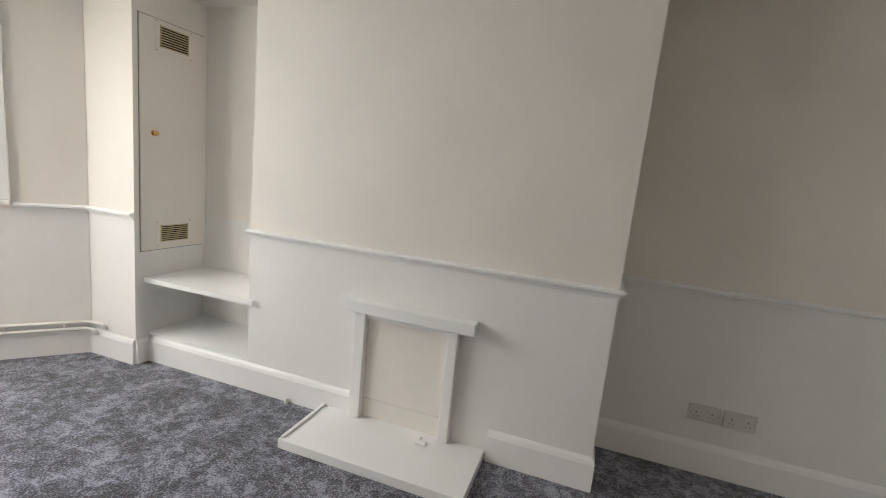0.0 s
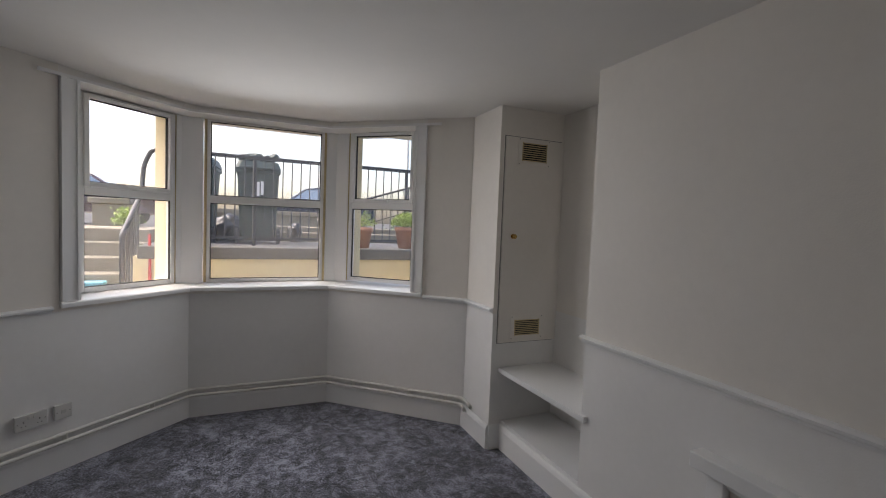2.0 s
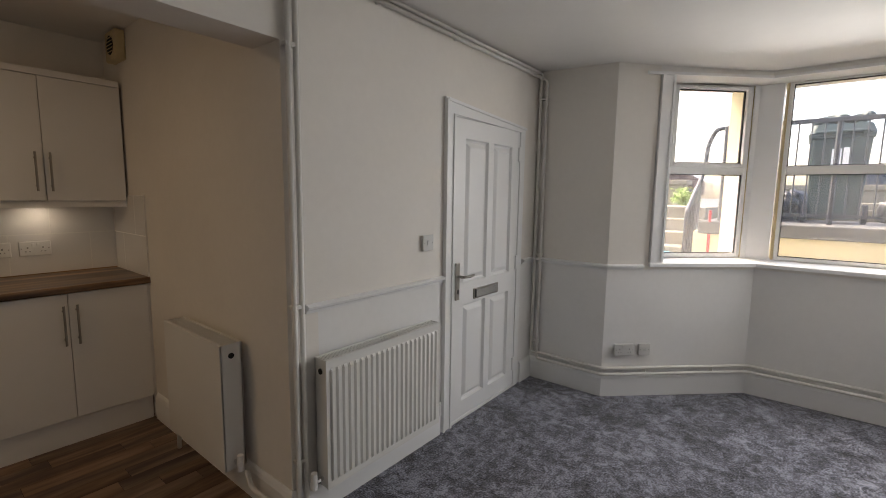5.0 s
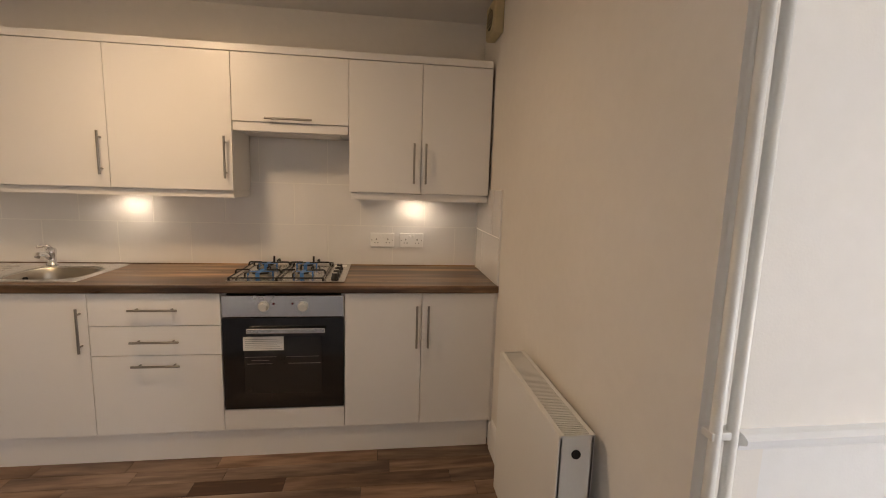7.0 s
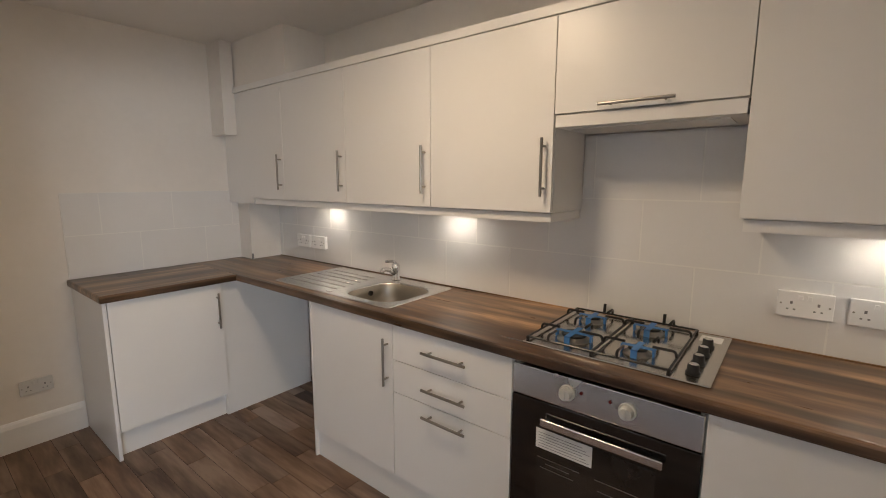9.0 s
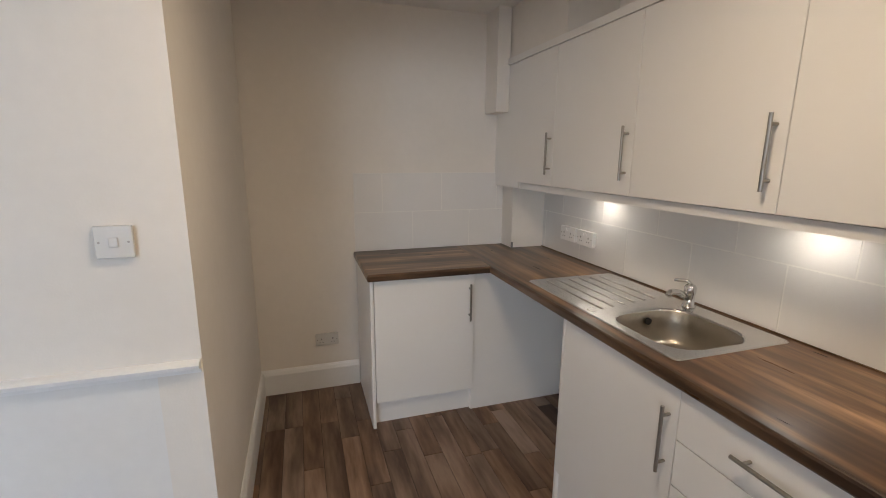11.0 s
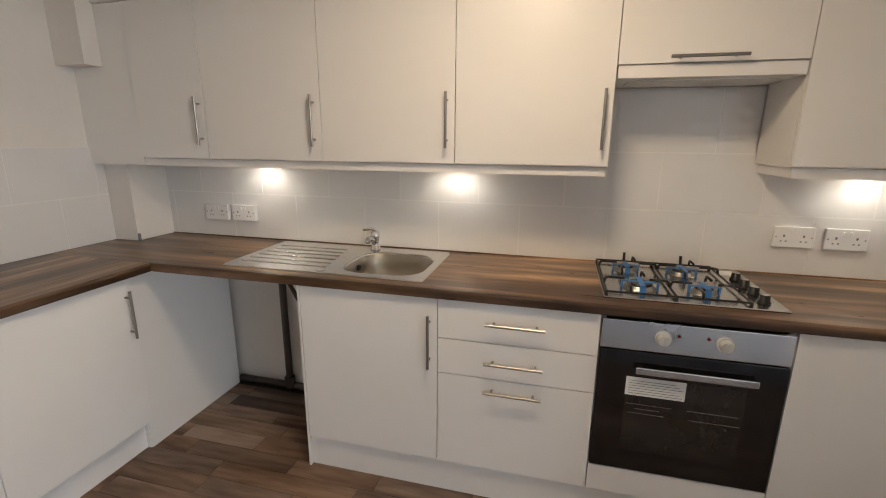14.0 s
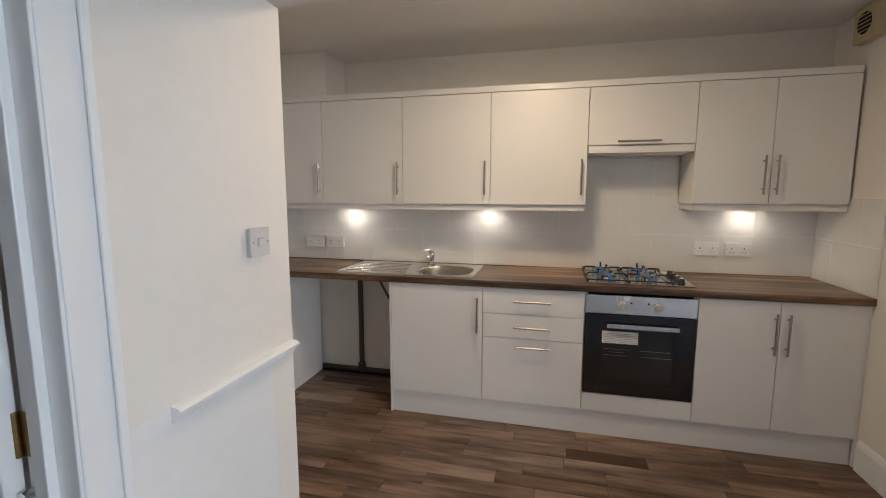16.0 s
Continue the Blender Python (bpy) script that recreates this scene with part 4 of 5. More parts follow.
# ceiling lamp
LX, LY = 0.92, 0.62
ceiling_lamp = thing("ceiling_light", "round white flush ceiling light, lit warm", "ceiling light")
bm = bmesh.new()
lathe(bm, [(0.155, -0.040), (0.160, -0.030), (0.160, 0.0)], (LX, LY, KCH - 0.001), 36)
part("base", bm, PLASTIC, ceiling_lamp)
bm = bmesh.new()
lathe(bm, [(0.05, -0.098), (0.10, -0.090), (0.135, -0.072), (0.148, -0.041)], (LX, LY, KCH - 0.001), 36)
part("diffuser", bm, glow("ceiling lamp glow", (1.0, 0.82, 0.60), 1.2), ceiling_lamp, "glowing opal diffuser")
lamp("ceiling_lamp", "AREA", 0.76, WARM, look((LX, LY, KCH - 0.102), (LX, LY, 0)), size=0.28)
lamp("ceiling_lamp_bulb", "SPOT", 0.09, WARM, look((LX, LY, KCH - 0.106), (LX, LY, 0)), spot_size=radians(178), spot_blend=0.15, radius=0.09)

# boxing and pillar
structure("boxing_over_cabinets", boxes((2.365, LEFT, BACK, -0.302, 2.124, KCH)), PAINT, "off-white painted boxing over the cabinets", "boxing")
structure("boxing_corner", boxes((2.972, LEFT, UPY - 0.010, -0.205, 1.805, KCH)), PAINT, "off-white painted pipe boxing by the end wall", "boxing")
structure("pillar_corner", boxes((2.990, LEFT, BACK, -0.353, ZT + 0.001, 1.336)), PAINT, "white painted pillar in the worktop corner", "pillar")
structure("corner_stop", boxes((2.980, 2.989, -0.362, -0.350, ZT + 0.001, ZT + 0.04)), INK, "small grey stop at the pillar foot", "trim")

# extractor fan on the side wall
fan = thing("extractor_fan", "square cream extractor fan high on the side wall", "extractor fan")
part("fan_body", boxes((SIDE + 0.001, SIDE + 0.055, -0.345, -0.155, 2.235, 2.410), bevel=0.010), VENT, fan)
bm = bmesh.new()
rod(bm, (SIDE + 0.055, -0.25, 2.325), (SIDE + 0.058, -0.25, 2.325), 0.055, 24)
hole = part("fan_grille", bm, DARK, fan, "dark round fan opening")
bm = bmesh.new()
for k in range(5):
    box(bm, SIDE + 0.0582, SIDE + 0.061, -0.305, -0.195, 2.283 + 0.02 * k, 2.287 + 0.02 * k)
part("fan_bars", bm, VENT, hole)

# waste pipes in the appliance gap
bm = bmesh.new()
rod(bm, (2.262, -0.565, 0.05), (2.262, -0.565, 0.881), 0.020, 16)
tube(bm, [(2.610, -0.570, 0.028), (1.814, -0.570, 0.028)], 0.020, 14)
rod(bm, (2.262, -0.565, 0.02), (2.262, -0.565, 0.085), 0.030, 16)
tagged(mesh_object("waste_pipe", bm, COPPER), "dark brown waste pipe along the gap floor and wall", "pipe")
bm = bmesh.new()
tube(bm, [(1.915, -0.10, 0.881), (1.860, -0.10, 0.780), (1.8125, -0.10, 0.700)], 0.009, 10)
tagged(mesh_object("worktop_brace", bm, COPPER), "thin dark brown brace under the worktop", "brace")


# ---------------------------------------------------------------- sockets and switches
def plate(name, m, w, h, kind, label, category, group="", mat=PLASTIC, lift=0.0):
    """A wall plate in the local x-z plane facing +y."""
    if lift:
        m = m @ Matrix.Translation((0, lift, 0))
    ob = thing(name, label, category, m, group)
    if lift:
        part("back_box", boxes((-w / 2 + 0.002, w / 2 - 0.002, -lift, -0.0005, -h / 2 + 0.002, h / 2 - 0.002), bevel=0.002), mat, ob, "surface-mounted back box")

    def add(nm, bm, mat, parent, text=""):
        p = part(nm, bm, mat, parent, text)
        return p

    add("face_plate", boxes((-w / 2, w / 2, 0, 0.010, -h / 2, h / 2), bevel=0.003), mat, ob)
    if kind == "double":
        for sx in (-1, 1):
            cx = sx * 0.036
            bm = boxes((cx - 0.0035, cx + 0.0035, 0.0101, 0.0106, 0.000, 0.010), (cx - 0.0125, cx - 0.006, 0.0101, 0.0106, -0.020, -0.015), (cx + 0.006, cx + 0.0125, 0.0101, 0.0106, -0.020, -0.015))
            add("socket_holes", bm, INK, ob, "dark three-pin holes")
            add("rocker", boxes((sx * 0.012 - 0.006, sx * 0.012 + 0.006, 0.0101, 0.0145, 0.016, 0.032), bevel=0.0015), mat, ob, "white rocker switch")
    elif kind == "switch":
        add("rocker", boxes((-0.011, 0.011, 0.0101, 0.0140, -0.013, 0.013), bevel=0.002), mat, ob, "white rocker switch")
    elif kind == "aerial":
        add("outlet", boxes((-0.012, 0.012, 0.0101, 0.0118, -0.010, 0.010)), GREYPLASTIC, ob)
    for sx in (-1, 1):
        bm = bmesh.new()
        rod(bm, (sx * (w / 2 - 0.011), 0.0098, 0), (sx * (w / 2 - 0.011), 0.0104, 0), 0.0032, 10)
        add("screw", bm, SATIN, ob)
    return ob


YT = BACK + 0.0115
plate("double_socket", pose(-0.185, YT, 1.085), 0.150, 0.088, "double", "white plastic double socket on the tiles", "socket", "worktop sockets")
plate("double_socket", pose(-0.370, YT, 1.085), 0.150, 0.088, "double", "white plastic double socket on the tiles", "socket", "worktop sockets")
plate("double_socket", pose(2.470, YT, 1.066), 0.150, 0.088, "double", "white plastic double socket behind the drainer", "socket", "worktop sockets", lift=0.016)
plate("double_socket", pose(2.645, YT, 1.066), 0.150, 0.088, "double", "white plastic double socket by the worktop pillar", "socket", "worktop sockets", lift=0.016)
plate("double_socket", pose(LEFT - 0.0005, 0.885, 0.345, 0, 0, 90), 0.146, 0.080, "double", "white plastic double socket above the skirting", "socket", mat=SHADEPLASTIC, lift=0.012)
plate("light_switch", pose(STUB - 0.0005, 1.474, 1.303, 0, 0, 90), 0.090, 0.088, "switch", "white plastic light switch on the hall wall", "switch", mat=SHADEPLASTIC, lift=0.008)
plate("light_switch", pose(-1.672, DOORWALL + 0.0005, 1.185), 0.088, 0.088, "switch", "white plastic light switch beside the front door", "switch", mat=SHADEPLASTIC, lift=0.008)
for x in (0.755, 0.915):
    plate("double_socket", pose(x, ALC - 0.0005, 0.325, 0, 0, 180), 0.146, 0.086, "double", "white plastic double socket in the alcove", "socket", "alcove sockets", mat=SHADEPLASTIC)
TURN = Matrix(((-uAB.x, nAB.x, 0, 0), (-uAB.y, nAB.y, 0, 0), (0, 0, 1, 0), (0, 0, 0, 1)))
for d, w, kind, label in ((0.155, 0.146, "double", "white plastic double socket below the bay window"), (0.305, 0.086, "aerial", "white plastic aerial outlet below the bay window")):
    p = along(A, B, d)
    m = Matrix.Translation((p[0] + nAB.x * 0.0005, p[1] + nAB.y * 0.0005, 0.352)) @ TURN
    plate("double_socket" if kind == "double" else "aerial_outlet", m, w, 0.086, kind, label, "socket", mat=SHADEPLASTIC, lift=0.014)
plate("aerial_outlet", pose(BL - 0.0005, 5.02, 0.47, 0, 0, 90), 0.07, 0.07, "aerial", "small white outlet under the alcove shelf", "socket")


# ---------------------------------------------------------------- radiators
def radiator(length, height, depth, fluted, label, m):
    """A panel radiator in local axes: x along, y out of the wall, z up from its foot."""
    rad = thing("radiator", label, "radiator", m)
    y0, y1 = 0.03, 0.03 + depth
    if fluted:
        n = round(length / 0.034)
        w = (length - 0.03) / n
        ys = [(0, y1 - 0.004), (0.015, y1 - 0.004)]
        for k in range(n):
            x = 0.015 + w * k
            ys += [(x + w * 0.12, y1 - 0.007), (x + w * 0.28, y1 + 0.005), (x + w * 0.72, y1 + 0.005), (x + w * 0.88, y1 - 0.007)]
        ys += [(length - 0.015, y1 - 0.004), (length, y1 - 0.004)]
        bm = bmesh.new()
        rows = []
        for z, f in ((0, 0), (0.03, 0), (0.042, 1), (height - 0.052, 1), (height - 0.040, 0), (height - 0.006, 0), (height, -1)):
            rows.append([bm.verts.new((x, (y if f > 0 else y1 - 0.004) + (-0.006 if f < 0 else 0), z)) for x, y in ys])
        rows.insert(0, [bm.verts.new((x, y1 - 0.014, 0)) for x, _ in ys])
        rows.append([bm.verts.new((x, y1 - 0.014, height)) for x, _ in ys])
        for a, b in zip(rows, rows[1:]):
            for k in range(len(ys) - 1):
                bm.faces.new((a[k], a[k + 1], b[k + 1], b[k]))
        bmesh.ops.recalc_face_normals(bm, faces=bm.faces)
    else:
        bm = boxes((0, length, y1 - 0.014, y1 - 0.001, 0, height), bevel=0.004)
    part("front_panel", bm, RADWHITE, rad, "fluted white front panel" if fluted else "flat white front panel")
    part("back_panel", boxes((0, length, y0, y0 + 0.010, 0, height - 0.004), bevel=0.002), RADWHITE, rad)
    for x in (0, length - 0.003):
        part("side_panel", boxes((x, x + 0.003, y0, y1 - 0.005, 0.004, height)), RADWHITE, rad)
    bm = bmesh.new()
    for k in range(int(length / 0.0095) - 2):
        box(bm, 0.012 + 0.0095 * k, 0.0165 + 0.0095 * k, y0 + 0.014, y1 - 0.016, height - 0.006, height - 0.002)
    box(bm, 0.003, length - 0.003, y0, y0 + 0.014, height - 0.007, height)
    box(bm, 0.003, length - 0.003, y1 - 0.016, y1 - 0.004, height - 0.007, height)
    part("top_grille", bm, RADWHITE, rad, "white slatted top grille")
    part("convector", boxes((0.012, length - 0.012, y0 + 0.020, y1 - 0.022, 0.02, height - 0.06)), GREYPLASTIC, rad)
    for x, s in ((0, -1), (length, 1)):
        bm = bmesh.new()
        ym = (y0 + y1) / 2
        rod(bm, (x, ym, height - 0.055), (x + s * 0.004, ym, height - 0.055), 0.013, 14)
        part("vent_plug", bm, DARK if s < 0 else CHROME, rad)
        bm = bmesh.new()
        rod(bm, (x, ym, 0.04), (x + s * 0.045, ym, 0.04), 0.009, 12)
        rod(bm, (x + s * 0.018, ym, 0.04), (x + s * 0.032, ym, 0.04), 0.014, 8)
        valve = part("valve", bm, CHROME, rad, "chrome radiator valve")
        bm = bmesh.new()
        rod(bm, (x + s * 0.045, ym, 0.012), (x + s * 0.045, ym, 0.085), 0.016, 14, 0.014)
        part("valve_cap", bm, PLASTIC, valve, "white plastic valve cap")
    return rad


radiator(0.765, 0.585, 0.085, True, "white fluted panel radiator beside the front door", pose(-0.905, DOORWALL, 0.165) @ Matrix(((-1, 0, 0, 0), (0, 1, 0, 0), (0, 0, 1, 0), (0, 0, 0, 1))))
radiator(0.62, 0.60, 0.104, False, "white flat panel radiator on the kitchen side wall", pose(SIDE, 1.17, 0.175, 0, 0, -90))


# ---------------------------------------------------------------- heating pipes
def pipe(label, pts, r=0.0115):
    bm = bmesh.new()
    tube(bm, pts, r, 10, 0.03)
    return tagged(mesh_object("heating_pipe", bm, PIPE), label, "pipe", "painted heating pipes")


def clip(p, size):
    bm = boxes((p[0] - size[0], p[0] + size[0], p[1] - size[1], p[1] + size[1], p[2] - size[2], p[2] + size[2]), bevel=0.002)
    return tagged(mesh_object("pipe_clip", bm, PIPE), "white painted pipe clip", "pipe clip", "pipe clips")


def bay_line(d, z):
    """The bay's foot line moved d into the room."""
    pts = [(A[0], DOORWALL + 0.05), A, B, C, D, (D[0] + 0.14, D[1])]
    out = []
    for k, p in enumerate(pts):
        a = (Vector(pts[k]) - Vector(pts[max(k - 1, 0)])).normalized() if k else (Vector(pts[1]) - Vector(pts[0])).normalized()
        b = (Vector(pts[min(k + 1, len(pts) - 1)]) - Vector(pts[k])).normalized() if k < len(pts) - 1 else a
        na, nb = Vector((a.y, -a.x)), Vector((b.y, -b.x))
        mt = (na + nb) / (1 + na.dot(nb))
        out.append((p[0] + mt.x * d, p[1] + mt.y * d, z))
    return out


for k, (d, z, zc, yo, xo) in enumerate(((0.018, 0.214, 2.356, 0.026, -0.820), (0.036, 0.174, 2.328, 0.026, -0.856))):
    line = bay_line(d, z)
    xv, yv = A[0] + 0.022, DOORWALL + 0.022 + 0.048 * k
    rest = line[1:-1] + [(line[-1][0] - 0.06 * k, line[-1][1], z), (line[-1][0] - 0.06 * k, line[-1][1] + 0.012, z - 0.03)]
    pipe("white painted heating pipe along ceiling, door wall and bay skirting", [(xo, DOORWALL + yo, zc), (xv, DOORWALL + yo, zc), (xv, yv + 0.001, zc - 0.03), (xv, yv + 0.001, z), (A[0] + d, yv + 0.04, z)] + rest)
    pipe("white painted heating pipe down the kitchen corner", [(xo, DOORWALL + 0.022, CH + RISE - 0.006), (xo, DOORWALL + 0.022, 0.10), (xo - 0.0 - 0.02 * k, DOORWALL + 0.045, 0.09)])
for z in (2.02, 0.98, 0.30):
    clip((-0.835, DOORWALL + 0.014, z), (0.028, 0.016, 0.008))
for z in (2.17, 1.0, 0.30):
    clip((A[0] + 0.014, DOORWALL + 0.046, z), (0.016, 0.036, 0.007))
for x in (-1.3, -1.9, -2.5):
    clip((x, DOORWALL + 0.014, 2.342), (0.006, 0.016, 0.022))
for p, q, ds in ((A, B, (0.33, 0.85)), (B, C, (0.2, 0.75)), (C, D, (0.25, 0.75, 1.05))):
    for d in ds:
        w = along(p, q, d)
        clip((w[0] + 0.018, w[1], 0.194), (0.013, 0.012, 0.024))
pipe("white painted pipe from kitchen radiator to the corner", [(SIDE + 0.055, 1.215, 0.175), (SIDE + 0.055, 1.25, 0.10), (SIDE + 0.028, 1.48, 0.075), (-0.86, DOORWALL + 0.03, 0.075)])
pipe("white painted stub pipe at the valve", [(SIDE + 0.075, 0.505, 0.215), (SIDE + 0.075, 0.505, 0.02)])


# ---------------------------------------------------------------- front door
def raised_panel(bm, x0, x1, z0, z1, y, s=1):
    """A moulded door panel: a sunk edge that rises to a flat field."""
    rows = []
    for inset, d in ((0.0, 0.0), (0.007, -0.018), (0.017, -0.022), (0.042, -0.004), (0.048, -0.001)):
        rows.append([bm.verts.new((x, y + s * d, z)) for x, z in ((x0 + inset, z0 + inset), (x1 - inset, z0 + inset), (x1 - inset, z1 - inset), (x0 + inset, z1 - inset))])
    for a, b in zip(rows, rows[1:]):
        for i in range(4):
            bm.faces.new((a[i], a[(i + 1) % 4], b[(i + 1) % 4], b[i]))
    bm.faces.new(rows[-1])
    bmesh.ops.recalc_face_normals(bm, faces=bm.faces)


LX0, LX1, LZ0, LZ1, YD = -2.692, -1.918, 0.022, 1.905, DOORWALL + 0.004
door = thing("door_front", "closed white four-panel front door with letter plate", "door", kind="structure")
PANELS = ((-2.286, -2.030, 0.905, 1.790), (-2.590, -2.350, 0.905, 1.790), (-2.286, -2.030, 0.125, 0.765), (-2.590, -2.350, 0.125, 0.765))
bm = boxes((LX0, -2.590, YD - 0.044, YD, LZ0, LZ1), (-2.030, LX1, YD - 0.044, YD, LZ0, LZ1), (-2.350, -2.286, YD - 0.044, YD, LZ0, LZ1), (-2.590, -2.350, YD - 0.044, YD, 1.790, LZ1), (-2.286, -2.030, YD - 0.044, YD, 1.790, LZ1), (-2.590, -2.350, YD - 0.044, YD, 0.765, 0.905), (-2.286, -2.030, YD - 0.044, YD, 0.765, 0.905), (-2.590, -2.350, YD - 0.044, YD, LZ0, 0.125), (-2.286, -2.030, YD - 0.044, YD, LZ0, 0.125), (LX0 + 0.02, LX1 - 0.02, YD - 0.044, YD - 0.028, 0.05, LZ1 - 0.05))
leaf = part("door_leaf", bm, GLOSS, door)
for p in PANELS:
    bm = bmesh.new()
    raised_panel(bm, *p, YD)
    part("panel", bm, GLOSS, leaf)
bm = bmesh.new()
rod(bm, (-1.958, YD + 0.012, 0.955), (-1.958, YD + 0.050, 0.955), 0.009, 12)
tube(bm, [(-1.958, YD + 0.048, 0.955), (-2.02, YD + 0.052, 0.950), (-2.078, YD + 0.045, 0.953)], 0.0085, 10)
box(bm, -1.978, -1.938, YD, YD + 0.012, 0.805, 1.040, bevel=0.006)
handle = part("door_handle", bm, SATIN, door, "satin steel lever handle on a long plate")
part("keyhole", boxes((-1.962, -1.954, YD + 0.0121, YD + 0.016, 0.846, 0.872)), DARK, handle)
flap = part("letter_plate", boxes((-2.435, -2.140, YD, YD + 0.010, 0.782, 0.852), bevel=0.004), SATIN, door, "brushed steel letter plate")
part("flap", boxes((-2.420, -2.165, YD + 0.0101, YD + 0.0130, 0.792, 0.842), bevel=0.002), STEEL, flap)
part("flap_gap", boxes((-2.163, -2.146, YD + 0.0101, YD + 0.0108, 0.790, 0.844)), DARK, flap)
for z in (1.745, 0.965, 0.185):
    part("hinge", boxes((LX0 - 0.022, LX0 + 0.020, YD - 0.002, YD + 0.011, z - 0.05, z + 0.05), bevel=0.002), GLOSS, door, "white painted butt hinge")
bm = bmesh.new()
prism(bm, [(-1.900, DOORWALL - 0.12), (-1.918 + 0.002, DOORWALL - 0.12), (-1.916, DOORWALL + 0.002), (-1.900, DOORWALL + 0.002)], 0.0, 1.93)
box(bm, DX0, LX0 - 0.003, DOORWALL - 0.12, DOORWALL + 0.002, 0.0, 1.93)
box(bm, DX0, DX1, DOORWALL - 0.12, DOORWALL + 0.002, LZ1 + 0.004, 1.93)
part("door_lining", bm, GLOSS, door)
bm = bmesh.new()
for pts, y1 in (([(-1.912, 0.0), (-1.822, 0.0), (-1.822, 2.000), (-1.912, 1.915)], 0.016), ([(-1.905, 0.0), (-1.890, 0.0), (-1.890, 1.915), (-1.905, 1.915)], 0.024), ([(-1.840, 0.0), (-1.8225, 0.0), (-1.8225, 1.990), (-1.840, 1.980)], 0.026), ([(-1.822, 2.000), (-2.762, 1.938), (-2.742, 1.900), (-1.912, 1.915)], 0.016), ([(-1.840, 1.998), (-2.760, 1.937), (-2.760, 1.922), (-1.840, 1.980)], 0.024), ([(-2.695, 0.0), (-2.752, 0.0), (-2.762, 1.936), (-2.695, 1.900)], 0.010)):
    low, top = [bm.verts.new((x, DOORWALL + 0.0005, z)) for x, z in pts], [bm.verts.new((x, DOORWALL + y1, z)) for x, z in pts]
    for i in range(4):
        bm.faces.new((low[i], low[(i + 1) % 4], top[(i + 1) % 4], top[i]))
    bm.faces.new(top)
bmesh.ops.recalc_face_normals(bm, faces=bm.faces)
part("architrave", bm, GLOSS, door, "white gloss moulded architrave")
part("door_sill", boxes((LX0, LX1, DOORWALL - 0.10, DOORWALL + 0.012, 0.0, 0.018), bevel=0.003), GLOSS, door)

# ---------------------------------------------------------------- hall door
door = thing("door_hall", "open white hall door with brass hinges", "door", kind="structure")
bm = bmesh.new()
for y0, y1, s in ((HY0 - 0.095, HY0 - 0.004, 1), (HY1 + 0.004, HY1 + 0.095, -1)):
    box(bm, STUB - 0.016, STUB - 0.0005, y0, y1, 0, HTOP + 0.09, bevel=0.004)
    e0 = y0 if s > 0 else y1 - 0.02
    box(bm, STUB - 0.026, STUB - 0.0165, e0, e0 + 0.02, 0, HTOP + 0.09, bevel=0.004)
box(bm, STUB - 0.016, STUB - 0.0005, HY0, HY1, HTOP, HTOP + 0.09, bevel=0.004)
part("architrave", bm, GLOSS, door, "white gloss architrave")
bm = boxes((STUB - 0.012, STUB + 0.118, HY0 - 0.025, HY0 + 0.002, 0, HTOP), (STUB - 0.012, STUB + 0.118, HY1 - 0.002, HY1 + 0.025, 0, HTOP), (STUB - 0.012, STUB + 0.118, HY0, HY1, HTOP - 0.002, HTOP + 0.025), (STUB + 0.040, STUB + 0.076, HY0 + 0.002, HY0 + 0.022, 0, HTOP - 0.02), (STUB + 0.040, STUB + 0.076, HY1 - 0.018, HY1 - 0.002, 0, HTOP - 0.02), bevel=0.003)
part("door_lining", bm, GLOSS, door)
leaf = part("door_leaf", boxes((STUB + 0.122, STUB + 0.866, HY0 + 0.006, HY0 + 0.044, 0.012, HTOP - 0.012), bevel=0.003), GLOSS, door)
for z in (0.22, 0.985, 1.75):
    bm = boxes((STUB + 0.078, STUB + 0.120, HY0 + 0.0025, HY0 + 0.0065, z - 0.045, z + 0.045))
    rod(bm, (STUB + 0.121, HY0 + 0.012, z - 0.046), (STUB + 0.121, HY0 + 0.012, z + 0.046), 0.006, 10)
    part("hinge", bm, OLDBRASS, door, "worn brass butt hinge")
bm = bmesh.new()
rod(bm, (STUB + 0.105, HY0 + 0.003, 0.865), (STUB + 0.105, HY0 + 0.026, 0.865), 0.010, 12)
part("door_stop", bm, CHROME, door, "small metal door stop")

